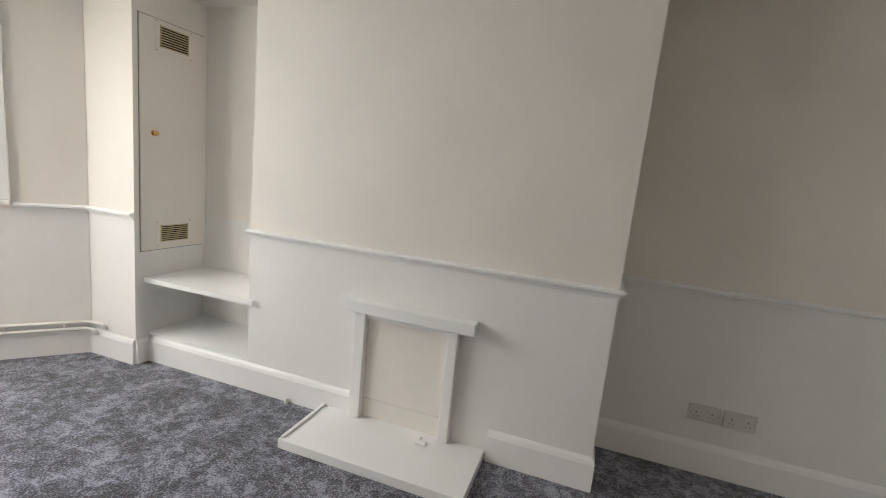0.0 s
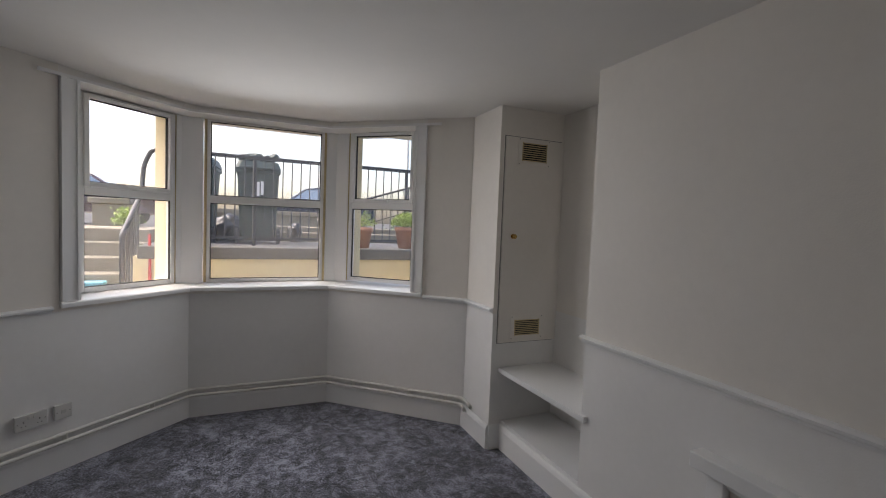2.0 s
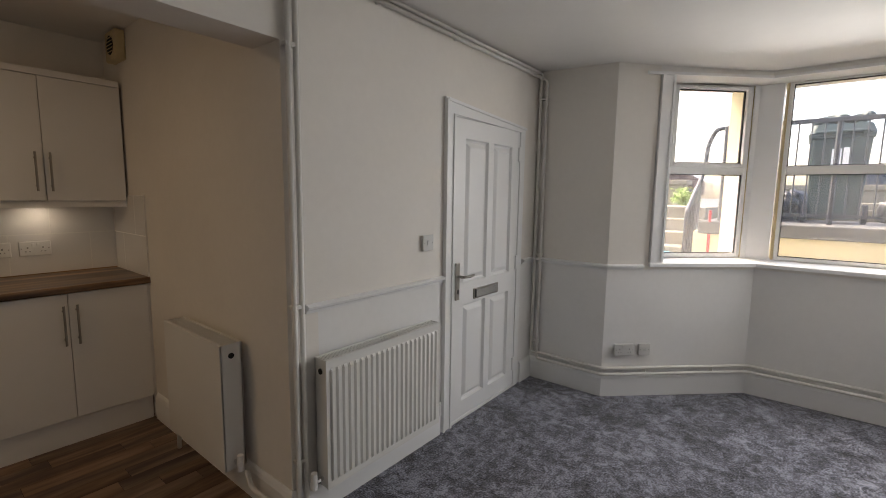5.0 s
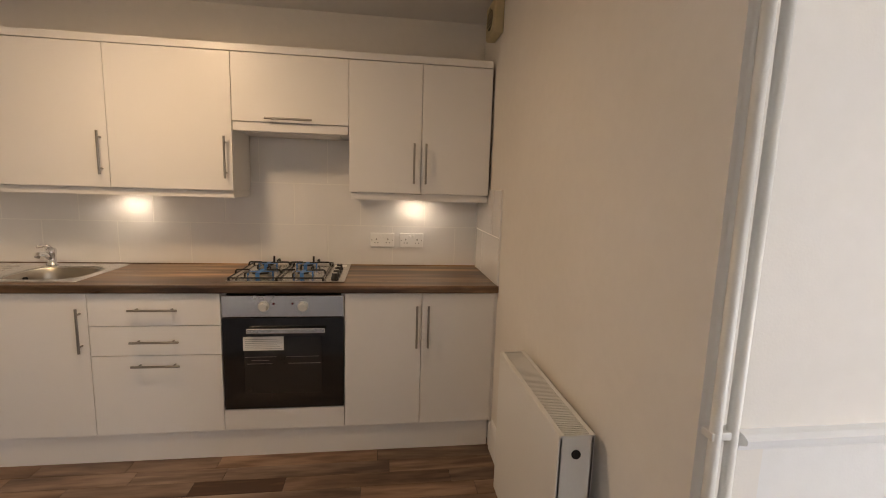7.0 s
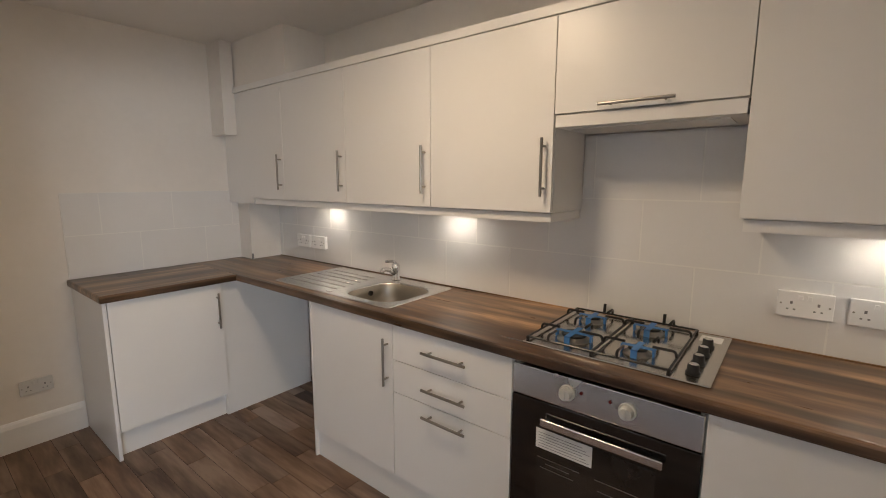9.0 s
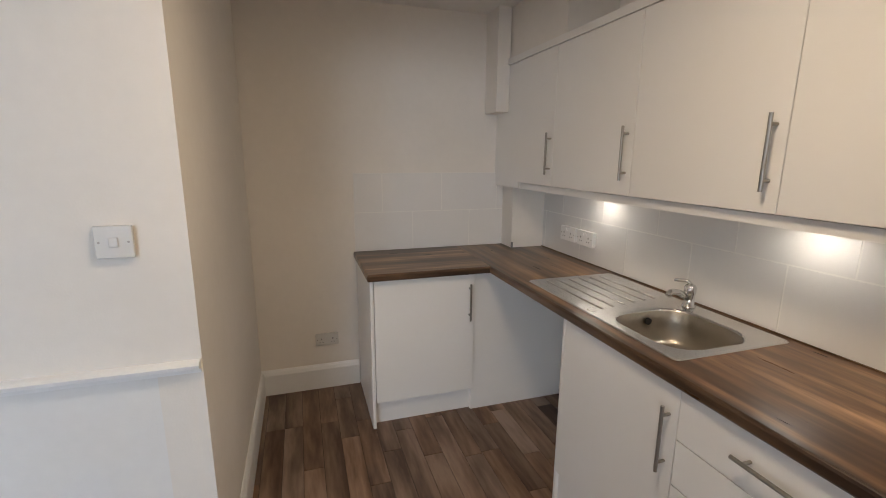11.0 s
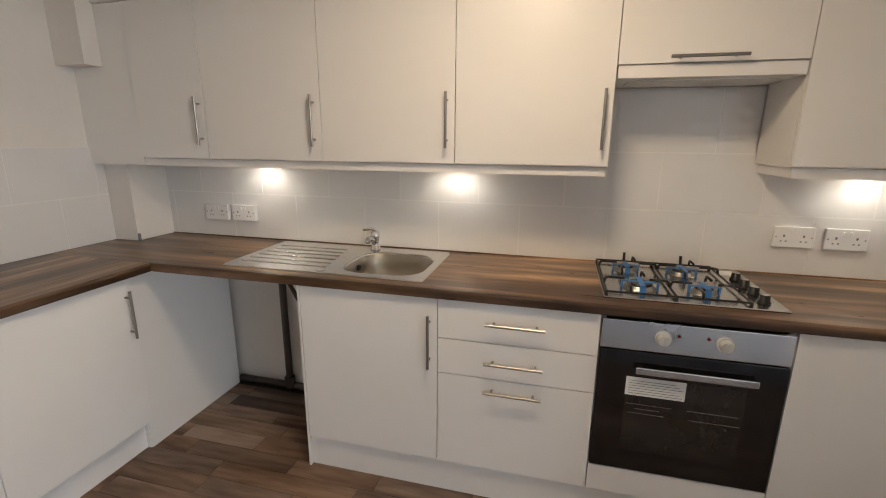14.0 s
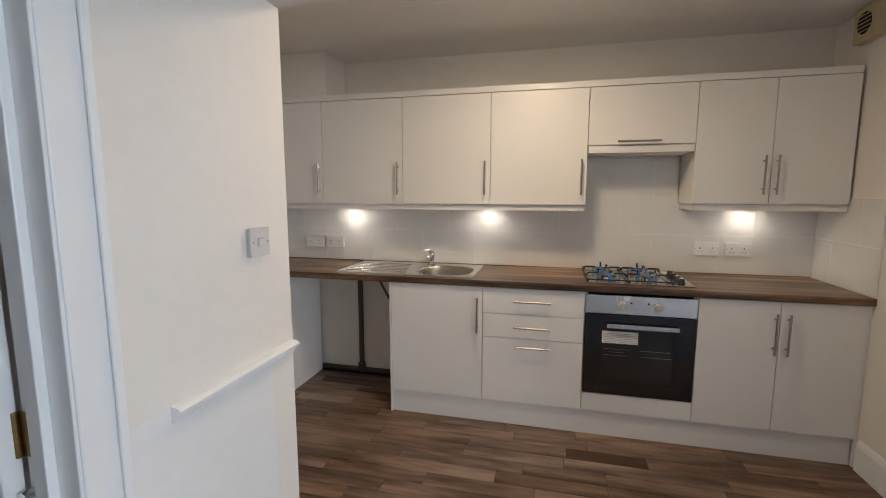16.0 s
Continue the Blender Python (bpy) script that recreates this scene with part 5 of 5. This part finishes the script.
# ---------------------------------------------------------------- cupboard, shelf, fireplace
XC = PIER
cup = thing("wall_cupboard", "flush white cupboard door with two cream vents", "cupboard")
part("gap", boxes((XC + 0.0005, XC + 0.002, 4.858, 5.322, 0.730, 2.142)), INK, cup, "dark gap round the door")
leaf = part("door", boxes((XC + 0.0005, XC + 0.010, 4.863, 5.3395, 0.735, 2.137), bevel=0.002), PAINT, cup)
for y0, y1, z0, z1 in ((4.958, 5.218, 1.952, 2.136), (4.958, 5.222, 0.752, 0.922)):
    vent = part("air_vent", boxes((XC + 0.0102, XC + 0.0135, y0, y1, z0, z1), bevel=0.001), PAINT, cup, "white painted plate with cream louvres")
    part("vent_opening", boxes((XC + 0.0136, XC + 0.0142, y0 + 0.035, y1 - 0.035, z0 + 0.032, z1 - 0.032)), DARK, vent)
    bm = bmesh.new()
    n = 9
    for k in range(n):
        z = z0 + 0.034 + (z1 - z0 - 0.068) * k / (n - 1)
        box(bm, XC + 0.0143, XC + 0.020, y0 + 0.034, y1 - 0.034, z - 0.0032, z + 0.0022)
    for y in (y0 + 0.031, y1 - 0.035):
        box(bm, XC + 0.0136, XC + 0.020, y, y + 0.004, z0 + 0.028, z1 - 0.028)
    part("louvre", bm, VENT, vent)
    for y, z in ((y0 + 0.010, z0 + 0.010), (y1 - 0.010, z0 + 0.010), (y0 + 0.010, z1 - 0.010), (y1 - 0.010, z1 - 0.010)):
        bm = bmesh.new()
        rod(bm, (XC + 0.0135, y, z), (XC + 0.0145, y, z), 0.0035, 8)
        part("screw", bm, INK, vent)
bm = bmesh.new()
rod(bm, (XC + 0.010, 4.945, 1.467), (XC + 0.016, 4.945, 1.467), 0.016, 18)
rod(bm, (XC + 0.016, 4.945, 1.467), (XC + 0.028, 4.945, 1.467), 0.008, 14)
bmesh.ops.create_uvsphere(bm, u_segments=16, v_segments=10, radius=0.016, matrix=Matrix.Translation((XC + 0.036, 4.945, 1.467)) @ Matrix.Diagonal((0.7, 1, 1, 1)))
part("knob", bm, BRASS, cup, "round polished brass knob")
bm = bmesh.new()
prism(bm, [(PIER + 0.001, 4.885), (BL + 0.045, 4.895), (BL + 0.045, BREAST - 0.001), (BL - 0.001, BREAST - 0.001), (BL - 0.001, ALC - 0.001), (PIER + 0.001, ALC - 0.001)], 0.532, 0.562)
tagged(mesh_object("alcove_shelf", bm, GLOSS), "white painted shelf across the alcove", "shelf")
structure("alcove_ledge", boxes((PIER, BL, 4.921, ALC, 0, 0.188)), GLOSS, "low white boxed ledge in the alcove", "ledge")

fp = thing("fireplace_surround", "small white painted fireplace surround, boarded up", "fireplace")
part("hearth", boxes((-1.212, -0.268, 4.528, BREAST - 0.001, 0.0, 0.050), bevel=0.004), GLOSS, fp, "white painted hearth slab")
part("hearth_bead", boxes((-1.206, -1.186, 4.545, BREAST - 0.01, 0.0505, 0.060), bevel=0.003), GLOSS, fp)
for x0, x1 in ((-1.030, -0.966), (-0.511, -0.457)):
    part("post", boxes((x0, x1, 4.872, BREAST - 0.001, 0.0505, 0.6455), bevel=0.004), GLOSS, fp)
part("mantel", boxes((-1.085, -0.372, 4.846, BREAST - 0.001, 0.646, 0.706), bevel=0.005), GLOSS, fp)
part("lintel_board", boxes((-0.965, -0.512, 4.888, BREAST - 0.001, 0.612, 0.6455), bevel=0.002), GLOSS, fp)
part("infill_board", boxes((-0.965, -0.512, 4.908, BREAST - 0.001, 0.160, 0.609), bevel=0.002), PAINT, fp, "painted board closing the fireplace")
part("lower_board", boxes((-0.965, -0.512, 4.911, BREAST - 0.001, 0.0505, 0.157), bevel=0.002), PAINT, fp)
part("bracket", boxes((-0.60, -0.55, 4.80, 4.83, 0.0505, 0.062), (-0.60, -0.59, 4.80, 4.87, 0.0505, 0.058), bevel=0.002), GLOSS, fp, "small painted metal bracket")
bm = bmesh.new()
rod(bm, (-1.44, BREAST - 0.035, 0.0), (-1.44, BREAST - 0.035, 0.022), 0.012, 10)
rod(bm, (-1.44, BREAST - 0.045, 0.022), (-1.44, BREAST - 0.022, 0.022), 0.009, 10)
tagged(mesh_object("gas_pipe_stub", bm, GLOSS), "short capped pipe stub at the skirting", "pipe")

# ---------------------------------------------------------------- outside
structure("light_well_floor", boxes((-5.3, -3.6, -2.0, 7.5, -0.25, -0.10)), CONCRETE, "grey concrete floor of the sunken yard", "yard")
structure("retaining_wall", boxes((-5.42, -5.14, 2.32, 7.5, -0.1, 1.085)), YELLOW, "yellow painted retaining wall facing the bay", "wall")
structure("retaining_wall_return", boxes((-5.138, -4.2, 5.16, 5.50, -0.1, 1.085)), YELLOW, "yellow painted side wall of the sunken yard", "wall")
structure("coping", boxes((-5.62, -5.10, 2.30, 7.5, 1.087, 1.215), bevel=0.012), CONCRETE, "dark weathered concrete coping", "coping")
structure("coping_return", boxes((-5.098, -4.2, 5.12, 5.54, 1.087, 1.210), bevel=0.012), STONE, "pale weathered coping on the side wall", "coping")
bm = bmesh.new()
box(bm, -900, -5.622, 2.30, 900, 0.9, 1.205)
box(bm, -900, -7.6, -900, 2.299, 0.9, 1.205)
structure("ground", bm, ASPHALT, "grey street ground reaching the horizon", "ground")
structure("kerb", boxes((-7.15, -6.95, 2.40, 9.0, 1.205, 1.34), (-7.75, -7.45, 2.40, 9.0, 1.205, 1.42), bevel=0.012), STONE, "worn grey stone kerbs behind the bins", "kerb")
steps = thing("garden_steps", "worn sandstone steps up to the street", "steps")
for k in range(-2, 6):
    x = -5.0 - 0.27 * k
    z = 1.34 - 0.15 * (5 - k)
    bm = boxes((x - (0.30 if k < 5 else 1.3), x, 0.2, 2.19, z - 0.30, z), bevel=0.014)
    part("step", bm, STONE, steps)
structure("step_side_wall", boxes((-5.62, -4.55, 2.20, 2.30, -0.1, 0.62), (-5.62, -5.30, 2.20, 2.298, 0.62, 1.10)), YELLOW, "yellow painted wall beside the steps", "wall")
railing = thing("step_handrail", "black iron handrail beside the steps", "handrail")
bm = bmesh.new()
tube(bm, [(-4.93, 2.22, 0.42), (-4.93, 2.22, 1.32), (-5.0, 2.22, 1.36), (-5.58, 2.25, 1.75), (-5.62, 2.26, 2.05), (-5.62, 2.33, 2.21), (-5.62, 2.42, 2.215)], 0.024, 10, 0.10)
part("rail", bm, IRON, railing)
for k in range(6):
    x = -5.03 - 0.095 * k
    zt = 1.36 + 0.672 * (-5.0 - x)
    bm = bmesh.new()
    rod(bm, (x, 2.235, zt - 0.92), (x, 2.235, zt), 0.009, 8)
    part("baluster", bm, IRON, railing)
bm = bmesh.new()
tube(bm, [(-4.93, 2.225, 0.52), (-5.58, 2.235, 0.95)], 0.014, 8)
part("lower_rail", bm, IRON, railing)


def iron_railing(x, y0, y1, z0, z1, step, label):
    ob = thing("street_railing", label, "railing")
    part("top_rail", boxes((x - 0.022, x + 0.022, y0, y1, z1 - 0.022, z1 + 0.018), bevel=0.004), IRON, ob)
    part("bottom_rail", boxes((x - 0.014, x + 0.014, y0, y1, z0 + 0.07, z0 + 0.10)), IRON, ob)
    n = int((y1 - y0) / step)
    for k in range(n + 1):
        bm = bmesh.new()
        r = 0.022 if k % 9 == 0 else 0.0065
        rod(bm, (x, y0 + step * k, z0 if r > 0.01 else z0 + 0.09), (x, y0 + step * k, z1), r, 6)
        part("post" if r > 0.01 else "baluster", bm, IRON, ob)
    return ob


iron_railing(-5.45, 2.45, 8.0, 1.214, 2.205, 0.100, "black iron railing along the street edge")
ramp_rail = thing("ramp_railing", "dark iron railing climbing the far side of the street", "railing")
for name, z in (("top_rail", 0.0), ("bottom_rail", -0.62)):
    bm = bmesh.new()
    tube(bm, [(-11.0, 5.9, 2.09 + z), (-11.0, 9.6, 3.27 + z)], 0.026 if name == "top_rail" else 0.016, 8)
    part(name, bm, IRON, ramp_rail)
for k in range(26):
    yy = 5.95 + 0.142 * k
    bm = bmesh.new()
    rod(bm, (-11.0, yy, 1.205 if k % 8 == 0 else 1.46 + 0.319 * (yy - 5.9)), (-11.0, yy, 2.09 + 0.319 * (yy - 5.9)), 0.022 if k % 8 == 0 else 0.008, 6)
    part("post" if k % 8 == 0 else "baluster", bm, IRON, ramp_rail)
pole = thing("street_lamp", "slim grey street lamp post beyond the railing", "street lamp")
bm = bmesh.new()
rod(bm, (-11.3, 7.13, 1.205), (-11.3, 7.13, 2.20), 0.065, 14, 0.055)
part("base", bm, GREYPLASTIC, pole)
bm = bmesh.new()
rod(bm, (-11.3, 7.13, 2.20), (-11.3, 7.13, 6.0), 0.038, 12, 0.028)
part("shaft", bm, GREYPLASTIC, pole)
bm = bmesh.new()
tube(bm, [(-11.3, 7.13, 5.98), (-11.28, 7.13, 6.18), (-10.7, 7.13, 6.28)], 0.024, 10, 0.12)
part("arm", bm, GREYPLASTIC, pole)
bm = boxes((-10.95, -10.45, 7.03, 7.23, 6.24, 6.33), bevel=0.03)
part("lantern", bm, GREYPLASTIC, pole)


def wheelie_bin(x, y, z, turn, label):
    ob = thing("wheelie_bin", label, "bin", pose(x, y, z, 0, 0, turn) @ Matrix.Diagonal((0.87, 0.87, 1, 1)), "wheelie bins")
    bm = bmesh.new()
    low, top = loop(bm, rounded(-0.24, 0.24, -0.20, 0.22, 0.05), 0.04), loop(bm, rounded(-0.285, 0.285, -0.27, 0.33, 0.05), 0.93)
    ring(bm, low, top)
    bm.faces.new(low[::-1])
    bm.faces.new(top)
    box(bm, -0.30, 0.30, -0.29, 0.36, 0.885, 0.935, bevel=0.012)
    part("bin_body", bm, BIN, ob)
    bm = bmesh.new()
    a, b = loop(bm, rounded(-0.31, 0.31, -0.30, 0.38, 0.06), 0.94), loop(bm, rounded(-0.27, 0.27, -0.26, 0.33, 0.06), 1.035)
    ring(bm, a, b)
    bm.faces.new(b)
    bm.faces.new(a[::-1])
    for dx in (-0.16, 0.0, 0.16):
        box(bm, dx - 0.03, dx + 0.03, -0.24, 0.30, 1.03, 1.05, bevel=0.006)
    part("lid", bm, BIN, ob, "dark domed lid")
    bm = bmesh.new()
    rod(bm, (-0.24, -0.34, 0.95), (0.24, -0.34, 0.95), 0.017, 10)
    for dx in (-0.2, 0.2):
        box(bm, dx - 0.02, dx + 0.02, -0.35, -0.26, 0.92, 0.965)
    part("handle", bm, BIN, ob)
    for dx in (-0.28, 0.28):
        bm = bmesh.new()
        rod(bm, (dx - 0.025, -0.22, 0.10), (dx + 0.025, -0.22, 0.10), 0.10, 18)
        part("wheel", bm, TYRE, ob)
    return ob


b1 = wheelie_bin(-6.30, 3.40, 1.206, 90, "dark green wheelie bin with a torn white sticker")
bm = bmesh.new()
box(bm, -0.075, 0.015, -0.278, -0.270, 0.60, 0.78)
box(bm, 0.03, 0.085, -0.278, -0.270, 0.62, 0.79)
part("sticker", bm, PAPER, b1, "torn white sticker")
wheelie_bin(-6.32, 2.67, 1.206, 84, "dark green wheelie bin beside the railing")


def lump(bm, centre, size, seed):
    got = bmesh.ops.create_icosphere(bm, subdivisions=3, radius=1.0)
    for v in got["verts"]:
        d = 1 + 0.45 * noise.noise(v.co * 1.7 + Vector((seed, 0, 0))) + 0.20 * noise.noise(v.co * 4 + Vector((seed, 3, 0)))
        v.co = Vector(centre) + Vector((v.co.x * size[0] * d, v.co.y * size[1] * d, max(v.co.z, -0.75) * size[2] * d))
    for f in bm.faces:
        f.smooth = True


for k, (c, sz) in enumerate((((-6.60, 2.97, 1.335), (0.14, 0.13, 0.18)), ((-6.75, 3.90, 1.315), (0.11, 0.10, 0.15)), ((-6.78, 3.05, 1.36), (0.15, 0.17, 0.20)))):
    bm = bmesh.new()
    lump(bm, c, sz, 3.0 * k + 1)
    tagged(mesh_object("rubbish_sack", bm, SACK), "black plastic rubbish sack by the bins", "rubbish sack", "rubbish sacks")


bm = bmesh.new()
for k, (dy, dz, w) in enumerate(((-0.15, 0.0, 0.09), (-0.03, 0.02, 0.11), (0.11, 0.005, 0.10), (0.19, 0.03, 0.06))):
    lump(bm, (-6.30 + 0.02 * k, 3.40 + dy, 2.290 + dz), (0.16, w, 0.05), 2.3 * k)
tagged(mesh_object("rubbish_sack", bm, BIN), "crumpled dark sack lying on the bin lid", "rubbish sack", "rubbish sacks")


def pot_plant(x, y, z, r, h, leaf_n, label):
    ob = thing("potted_plant", label, "plant")
    bm = bmesh.new()
    lathe(bm, [(r * 0.68, 0), (r * 0.95, h * 0.80), (r * 1.06, h * 0.80), (r * 1.08, h), (r * 0.95, h), (r * 0.9, h * 0.9)], (x, y, z), 24)
    part("pot", bm, TERRA, ob, "round terracotta pot")
    rnd = random.Random(int(100 * y))
    bm = bmesh.new()
    for _ in range(leaf_n):
        a, q, t = rnd.uniform(0, 6.283), rnd.uniform(0, 1) ** 0.5, rnd.uniform(0, 1)
        c = Vector((x + math.cos(a) * q * r * 1.35, y + math.sin(a) * q * r * 1.35, z + h + 0.02 + t * (0.17 - 0.11 * q * q)))
        m = Matrix.Translation(c) @ Euler((rnd.uniform(-1, 1), rnd.uniform(-1, 1), rnd.uniform(0, 6.28))).to_matrix().to_4x4()
        l = rnd.uniform(0.014, 0.027)
        vs = [bm.verts.new(m @ Vector(p)) for p in ((0, 0, 0), (l * 0.45, l * 0.5, 0.006), (0, l * 1.2, 0), (-l * 0.45, l * 0.5, 0.006))]
        bm.faces.new(vs)
    foliage = part("foliage", bm, LEAF, ob, "bright green leafy crown")
    foliage["kind"] = "stuff"
    return ob


pot_plant(-5.34, 5.125, 1.216, 0.132, 0.27, 2000, "terracotta pot with a bushy green plant")
pot_plant(-5.34, 4.575, 1.216, 0.115, 0.25, 260, "terracotta pot with a thin plant")


def far_car(x, y, z, paint, label, turn=90, length=4.2):
    """A parked car; local x runs along it."""
    ob = thing("parked_car", label, "car", pose(x, y, z, 0, 0, turn), "parked cars")
    side = [(-2.1, 0.35), (-2.08, 0.75), (-1.75, 0.92), (-1.15, 0.98), (-0.55, 1.36), (0.2, 1.46), (1.0, 1.42), (1.62, 1.05), (2.02, 0.95), (2.1, 0.6), (2.06, 0.32)]
    k = length / 4.2
    bm = bmesh.new()
    rows = []
    for w, shrink in ((-0.86, 1.0), (-0.80, 1.02), (0.80, 1.02), (0.86, 1.0)):
        rows.append([bm.verts.new((px * k, w * (1.0 if pz < 1.0 else 0.80), 0.3 + (pz - 0.3) * (1.0 if abs(w) < 0.85 else 0.985))) for px, pz in side])
    for a, b in zip(rows, rows[1:]):
        for i in range(len(side)):
            bm.faces.new((a[i], a[(i + 1) % len(side)], b[(i + 1) % len(side)], b[i]))
    bm.faces.new(rows[0])
    bm.faces.new(rows[-1][::-1])
    bmesh.ops.recalc_face_normals(bm, faces=bm.faces)
    part("body", bm, paint, ob)
    for s in (-1, 1):
        bm = bmesh.new()
        pts = [(-0.98, 1.0), (-0.52, 1.30), (0.2, 1.39), (0.92, 1.36), (1.42, 1.04)]
        vs = [bm.verts.new((px * k, s * (0.862 if pz < 1.1 else 0.74), pz)) for px, pz in pts]
        bm.faces.new(vs)
        geom = bmesh.ops.extrude_face_region(bm, geom=bm.faces[:])
        bmesh.ops.translate(bm, verts=[v for v in geom["geom"] if isinstance(v, bmesh.types.BMVert)], vec=(0, s * 0.012, 0))
        part("side_window", bm, CARGLASS, ob)
    for px in (-1.3, 1.3):
        for s in (-1, 1):
            bm = bmesh.new()
            rod(bm, (px * k, s * 0.70, 0.31), (px * k, s * 0.875, 0.31), 0.31, 20)
            wheel = part("wheel", bm, TYRE, ob)
            bm = bmesh.new()
            rod(bm, (px * k, s * 0.874, 0.31), (px * k, s * 0.884, 0.31), 0.20, 18)
            part("rim", bm, SATIN, wheel)
    return ob


far_car(-15.8, 5.43, 1.206, CARBLUE, "dark blue hatchback parked across the street", 90, 3.6)
far_car(-15.5, -1.15, 1.206, CARRED, "dark plum car parked above the steps", -90)
far_car(-14.5, 12.5, 1.206, CARSILVER, "silver car parked further along the street", 88)
structure("garden_wall", boxes((-9.05, -8.75, 2.6, 5.4, 1.205, 1.60), (-9.10, -8.70, 2.56, 5.44, 1.60, 1.68), bevel=0.01), STONE, "low sandstone wall across the path", "wall")
structure("gate_pillar", boxes((-8.1, -7.75, 1.25, 1.66, 1.205, 1.66), (-8.15, -7.70, 1.20, 1.71, 1.66, 1.74), bevel=0.015), STONE, "sandstone pillar at the top of the steps", "pillar")
hedge_rnd = random.Random(5)
for centre, size, count, mat, label in (((-7.45, 1.72, 1.46), (0.14, 0.16, 0.14), 420, LEAF, "small yellow-green shrub at the top of the steps"), ((-8.6, 6.6, 1.40), (0.3, 0.9, 0.22), 900, DARKLEAF, "low dark hedge behind the railing")):
    bm = bmesh.new()
    for _ in range(count):
        p = Vector([hedge_rnd.gauss(0, 0.45) for _ in range(3)])
        c = Vector((centre[0] + p.x * size[0], centre[1] + p.y * size[1], max(centre[2] + p.z * size[2], 1.21)))
        m = Matrix.Translation(c) @ Euler([hedge_rnd.uniform(-3, 3) for _ in range(3)]).to_matrix().to_4x4()
        l = hedge_rnd.uniform(0.025, 0.055)
        bm.faces.new([bm.verts.new(m @ Vector(q)) for q in ((0, 0, 0), (l * 0.5, l * 0.5, 0.006), (0, l * 1.2, 0), (-l * 0.5, l * 0.5, 0.006))])
    tagged(mesh_object("shrub", bm, mat), label, "shrub", kind="stuff")
tagged(mesh_object("storage_box", boxes((-5.46, -5.30, 1.30, 1.98, 0.741, 0.835), bevel=0.01), BLUEBOX), "pale blue plastic box on the lowest steps", "box")
bm = bmesh.new()
rod(bm, (-5.12, 2.42, -0.10), (-5.125, 2.40, 1.33), 0.014, 10)
tagged(mesh_object("broom_handle", bm, REDPLASTIC), "red broom handle leaning on the step wall", "broom")

# ---------------------------------------------------------------- wall tiles
TW, G = 0.400, 0.0026


def tile_mesh(w, h):
    bm = boxes((0, w, 0, 0.0050, 0, h))
    top = [e for e in bm.edges if all(v.co.y > 0.004 for v in e.verts)]
    bmesh.ops.bevel(bm, geom=top, offset=0.0016, segments=2, affect="EDGES")
    data = bpy.data.meshes.new("tile")
    bm.to_mesh(data)
    bm.free()
    data.materials.append(TILE)
    return data


TILE_MESHES = {}


def tiles(name, label, m, rows):
    """Glazed tiles on a grout bed; local x along the wall, y out of it, z up. rows: start of the joints, from, to, foot, head."""
    bed = bmesh.new()
    for _, a, b, z0, z1 in rows:
        box(bed, a, b, 0.0005, 0.0095, z0, z1)
    ob = structure(name, bed, GROUT, label, "tiles")
    ob.matrix_world = m
    for first, a, b, z0, z1 in rows:
        k = math.floor((a - first) / TW)
        while first + k * TW < b - 0.004:
            x0, x1 = max(first + k * TW, a) + G / 2, min(first + (k + 1) * TW, b) - G / 2
            k += 1
            if x1 - x0 < 0.01:
                continue
            key = (round(x1 - x0, 3), round(z1 - z0 - G, 3))
            if key not in TILE_MESHES:
                TILE_MESHES[key] = tile_mesh(*key)
            t = new("tile", TILE_MESHES[key])
            t.parent = ob
            t.location = (x0, 0.0056, z0 + G / 2)
    return ob


Z1, Z2, Z3 = 1.172, 1.422, 1.685
tiles("splashback_back", "white glazed tiles behind worktop and hob", pose(0, BACK, 0), [(2.15, SIDE, 2.988, ZT + 0.001, Z1), (1.95, SIDE, 2.988, Z1, Z2), (2.15, 0.003, 0.598, Z2, Z3)])
tiles("splashback_side", "white glazed tiles at the end of the worktop", pose(SIDE, -0.006, 0, 0, 0, -90), [(0.0, 0.0, 0.580, ZT + 0.001, Z1), (0.17, 0.0, 0.580, Z1, Z2)])
tiles("splashback_end", "white glazed tiles above the short worktop", pose(LEFT, -0.352, 0, 0, 0, 90), [(0.25, 0.0, 1.032, ZT + 0.001, Z1), (0.05, 0.0, 1.032, Z1, Z2)])

# ---------------------------------------------------------------- vinyl planks
floor = structure("floor_kitchen", boxes((SIDE, LEFT, BACK, 1.400, -0.12, -0.0025)), SUBFLOOR, "grey-brown wood-effect vinyl plank floor", "floor")
plank_rnd = random.Random(11)
PLANKS = {}


def plank_mesh(length):
    bm = boxes((0, length, 0, 0.0978, -0.002, 0.0))
    top = [e for e in bm.edges if all(v.co.z > -0.001 for v in e.verts)]
    bmesh.ops.bevel(bm, geom=top, offset=0.0009, segments=1, affect="EDGES")
    data = bpy.data.meshes.new("plank")
    bm.to_mesh(data)
    bm.free()
    data.materials.append(PLANK)
    return data


y = -0.54
while y < 1.38:
    x = SIDE - plank_rnd.uniform(0, 0.5)
    while x < LEFT:
        l = plank_rnd.choice((0.42, 0.55, 0.68, 0.80))
        x0, x1 = max(x, SIDE + 0.001), min(x + l, LEFT - 0.001)
        x += l
        if x1 - x0 < 0.03:
            continue
        key = round(x1 - x0 - 0.0022, 4)
        if key not in PLANKS:
            PLANKS[key] = plank_mesh(key)
        p = new("plank", PLANKS[key])
        p.parent = floor
        p.location = (x0, y + 0.0005, 0.0)
    y += 0.1
